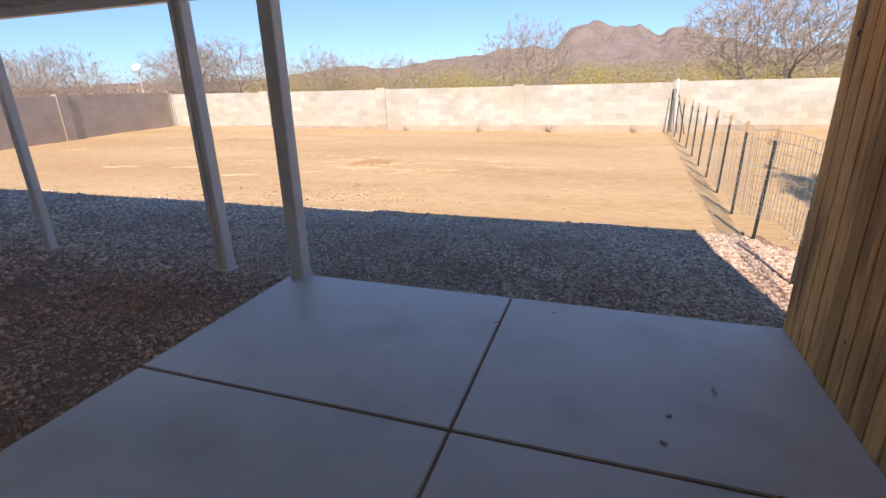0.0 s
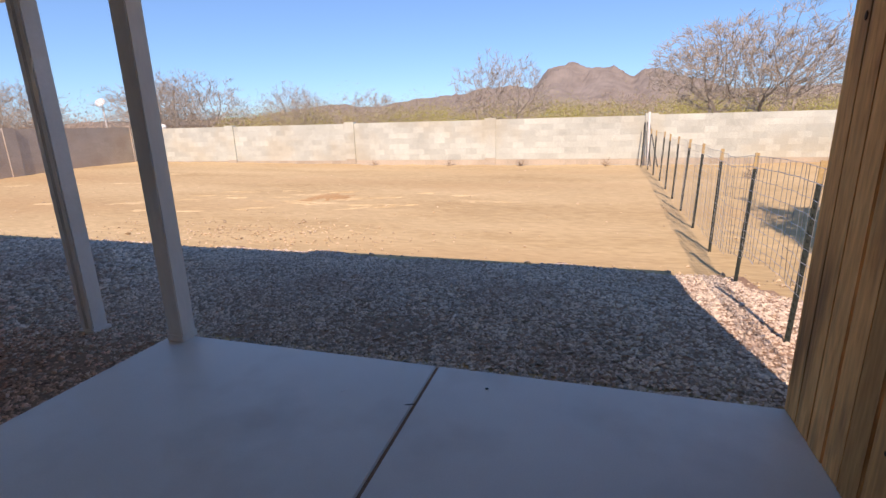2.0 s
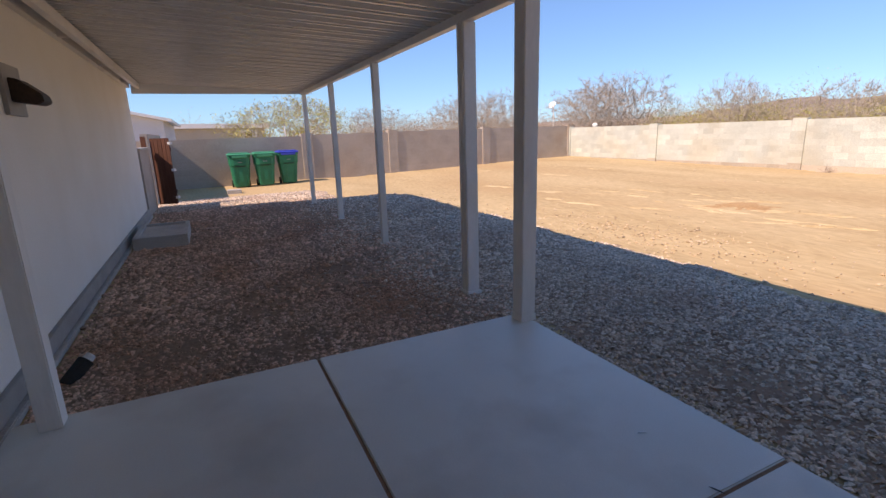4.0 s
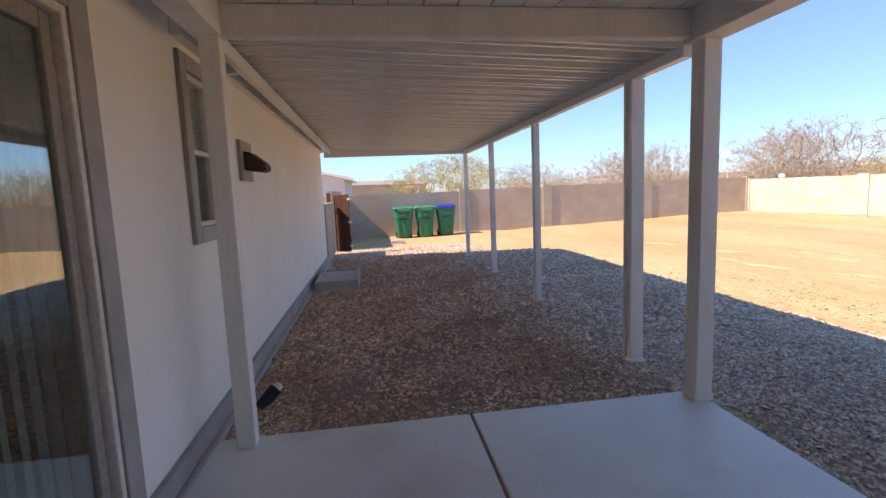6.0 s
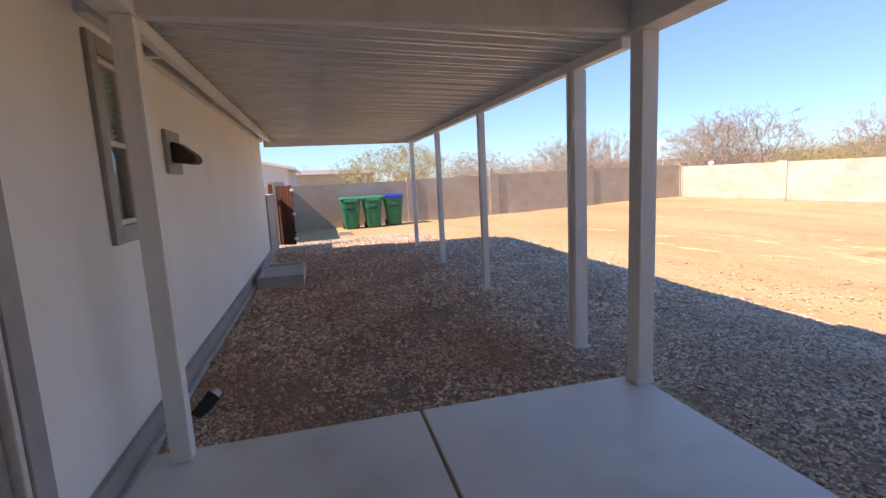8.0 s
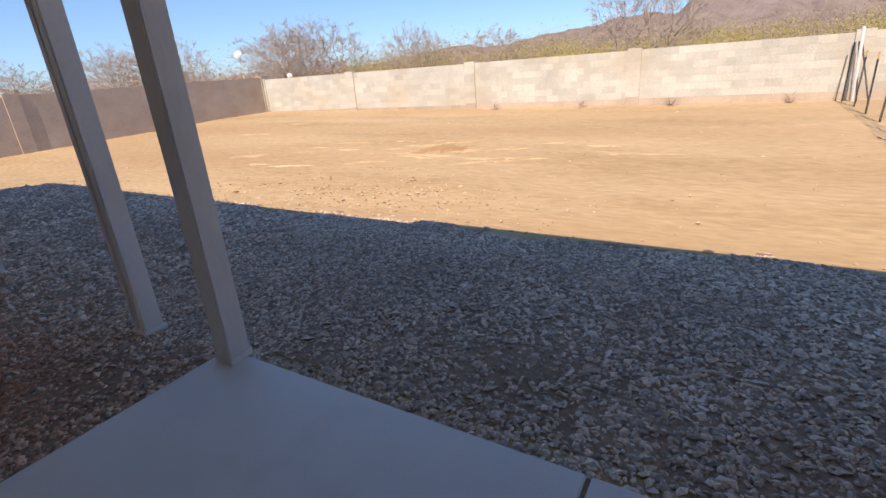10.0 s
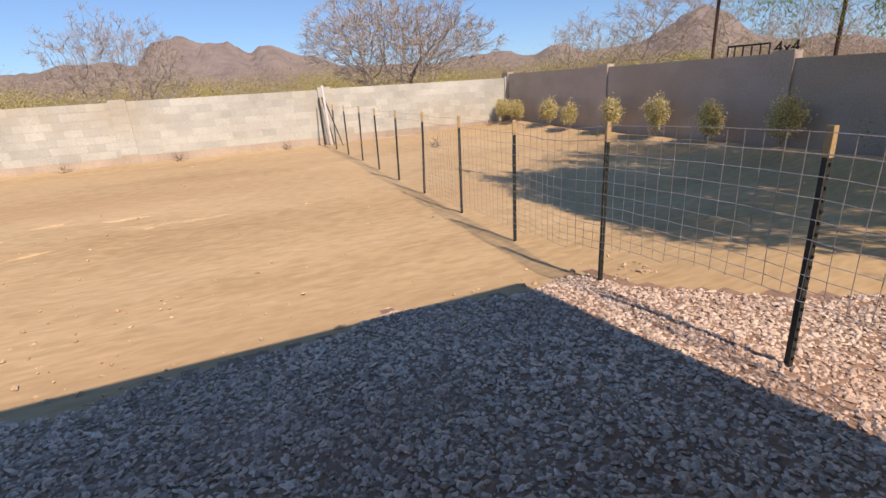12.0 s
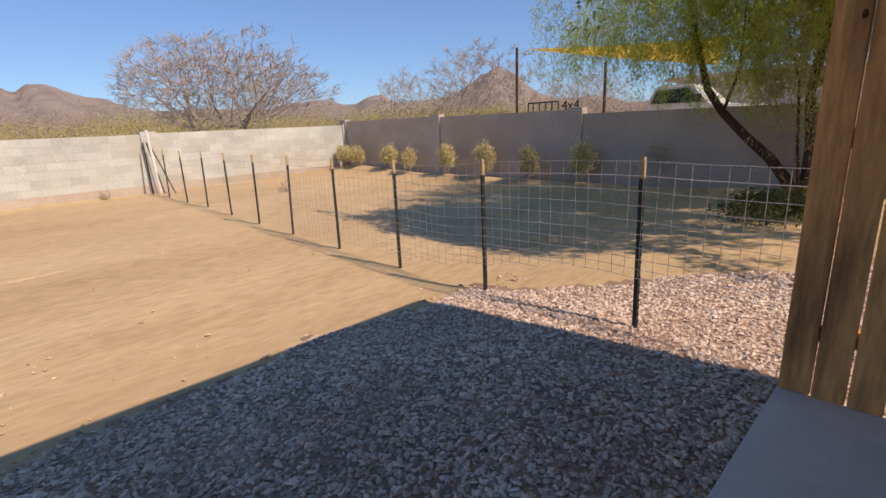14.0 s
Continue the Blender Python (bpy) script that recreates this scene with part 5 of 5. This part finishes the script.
def blot(name, label, cx, cy, lx, ly, turn, material, seed, lift=0.022):
    """A low irregular spread of soil whose rim sinks into the ground."""
    r = np.random.default_rng(seed)
    k, rings = 48, 7
    t = np.arange(k) * 2 * np.pi / k
    wob = 1 + 0.22 * np.sin(3 * t + r.uniform(0, 6)) + 0.18 * np.sin(7 * t + r.uniform(0, 6)) + r.normal(0, 0.13, k)
    v = [[cx, cy, float(ground_z(cx, cy)) + lift]]
    c, s2 = math.cos(radians(turn)), math.sin(radians(turn))
    for q in range(1, rings + 1):
        f = q / rings
        x, y = lx * f * wob * np.cos(t), ly * f * wob * np.sin(t)
        px, py = cx + c * x - s2 * y, cy + s2 * x + c * y
        pz = ground_z(px, py) + lift * (1 - f * f * 2.2) + r.normal(0, 0.003, k)
        v += np.stack([px, py, pz], -1).tolist()
    tri = np.array([[0, 1 + i, 1 + (i + 1) % k] for i in range(k)])
    quads = []
    for q in range(rings - 1):
        for i in range(k):
            a0, b0 = 1 + q * k + i, 1 + q * k + (i + 1) % k
            quads += [[a0, a0 + k, b0 + k], [a0, b0 + k, b0]]
    ob = quick(name, np.array(v), np.concatenate([tri, np.array(quads)]), material)
    ob.data.polygons.foreach_set("use_smooth", np.ones(len(ob.data.polygons), dtype=bool))
    return tagged(ob, label, "soil", kind="structure")


blot("soil_patch", "square patch of freshly dug darker soil", -5.1, 10.2, 0.75, 0.8, 22, DUG_SOIL, 1)
r = np.random.default_rng(70)
for k in range(38):
    cx, cy = (r.normal(-5.0, 2.0), r.normal(10.2, 0.9)) if k < 28 else (r.uniform(-16, -6), r.uniform(8.0, 15))
    size = r.uniform(0.15, 0.55)
    blot("dust_streak", "pale dusty streak on the dirt yard", cx, cy, size * r.uniform(0.9, 2.4), size * r.uniform(0.12, 0.4), r.normal(12, 14), PALE_DUST, 80 + k, 0.013)
# ---- small litter on the slab ----
for k, (x, y, turn, ln, m, label) in enumerate(((-0.774, 2.79, 60, 0.055, WHITE_METAL, "thin white sliver lying on the slab"), (-0.365, 2.747, 20, 0.06, RUBBER, "dark twig beside the slab joint"), (0.0, 3.0, 80, 0.02, RUBBER, "tiny dark crumb on the slab"), (0.93, 2.28, 100, 0.07, BARK, "curled dry leaf on the slab"), (0.68, 2.0, 30, 0.04, BARK, "small dry leaf on the slab"), (0.64, 1.785, 160, 0.045, BARK, "small dry leaf on the slab"))):
    bit = bmesh.new()
    bmesh.ops.create_icosphere(bit, subdivisions=2, radius=0.5)
    for q in bit.verts:
        q.co = Vector((q.co.x * ln, q.co.y * (0.009 if ln < 0.065 and k < 2 else 0.022), q.co.z * 0.004 + 0.25 * ln * (q.co.x ** 2) * (k > 2)))
    bit.transform(pose(x, y, 0.005, 0, 0, turn))
    piece = link_mesh("litter", bit, m)
    tagged(piece, label, "litter")


# ---- blocks of the boundary walls, laid in running bond ----
def lay_blocks(info, material, low_material, base, single, thick=0.077, joint=0.003):
    """Blocks proud of the mortar; those within the stretch `single` are objects of their own, the rest are joined."""
    root, placed, stops, heights, length = info
    singles, joined, low_joined = {}, bmesh.new(), bmesh.new()

    def block(s0, s1, z0, deep, low):
        if single[0] < s0 < single[1]:
            key = (round(s1 - s0, 3), deep, low)
            if key not in singles:
                w = (s1 - s0) / 2
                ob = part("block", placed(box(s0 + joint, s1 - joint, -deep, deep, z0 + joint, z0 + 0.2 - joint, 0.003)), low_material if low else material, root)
                singles[key] = (ob, s0, z0)
            else:
                ob, a0, h0 = singles[key]
                c = ob.copy()
                scene.collection.objects.link(c)
                d = along * (s0 - a0)
                c.matrix_basis = Matrix.Translation((d.x, d.y, z0 - h0)) @ ob.matrix_basis
        else:
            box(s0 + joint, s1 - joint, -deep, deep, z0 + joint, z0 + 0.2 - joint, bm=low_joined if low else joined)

    far = {"wall_north": Vector((28.05, back_y(9.0) - back_y(-19.05))), "wall_west": Vector((-1.45, 23.8)), "wall_east": Vector((0, -1))}
    along = far[root.name].normalized()
    for a, b, h in zip(stops[:-1], stops[1:], heights):
        course, z = 0, h - 0.2
        while z > base:
            s = a + 0.2 + (0.0 if course % 2 else -0.2)
            while s < b - 0.2:
                s0, s1 = max(s, a + 0.2), min(s + 0.4, b - 0.2)
                if s1 - s0 > 0.05:
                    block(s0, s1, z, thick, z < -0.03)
                s += 0.4
            z -= 0.2
            course += 1
    tops = [heights[0], *[max(p, q) for p, q in zip(heights[:-1], heights[1:])], heights[-1]]
    for s, h in zip(stops, tops):
        z = h - 0.15
        while z > base:
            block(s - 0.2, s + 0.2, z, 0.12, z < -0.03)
            z -= 0.2
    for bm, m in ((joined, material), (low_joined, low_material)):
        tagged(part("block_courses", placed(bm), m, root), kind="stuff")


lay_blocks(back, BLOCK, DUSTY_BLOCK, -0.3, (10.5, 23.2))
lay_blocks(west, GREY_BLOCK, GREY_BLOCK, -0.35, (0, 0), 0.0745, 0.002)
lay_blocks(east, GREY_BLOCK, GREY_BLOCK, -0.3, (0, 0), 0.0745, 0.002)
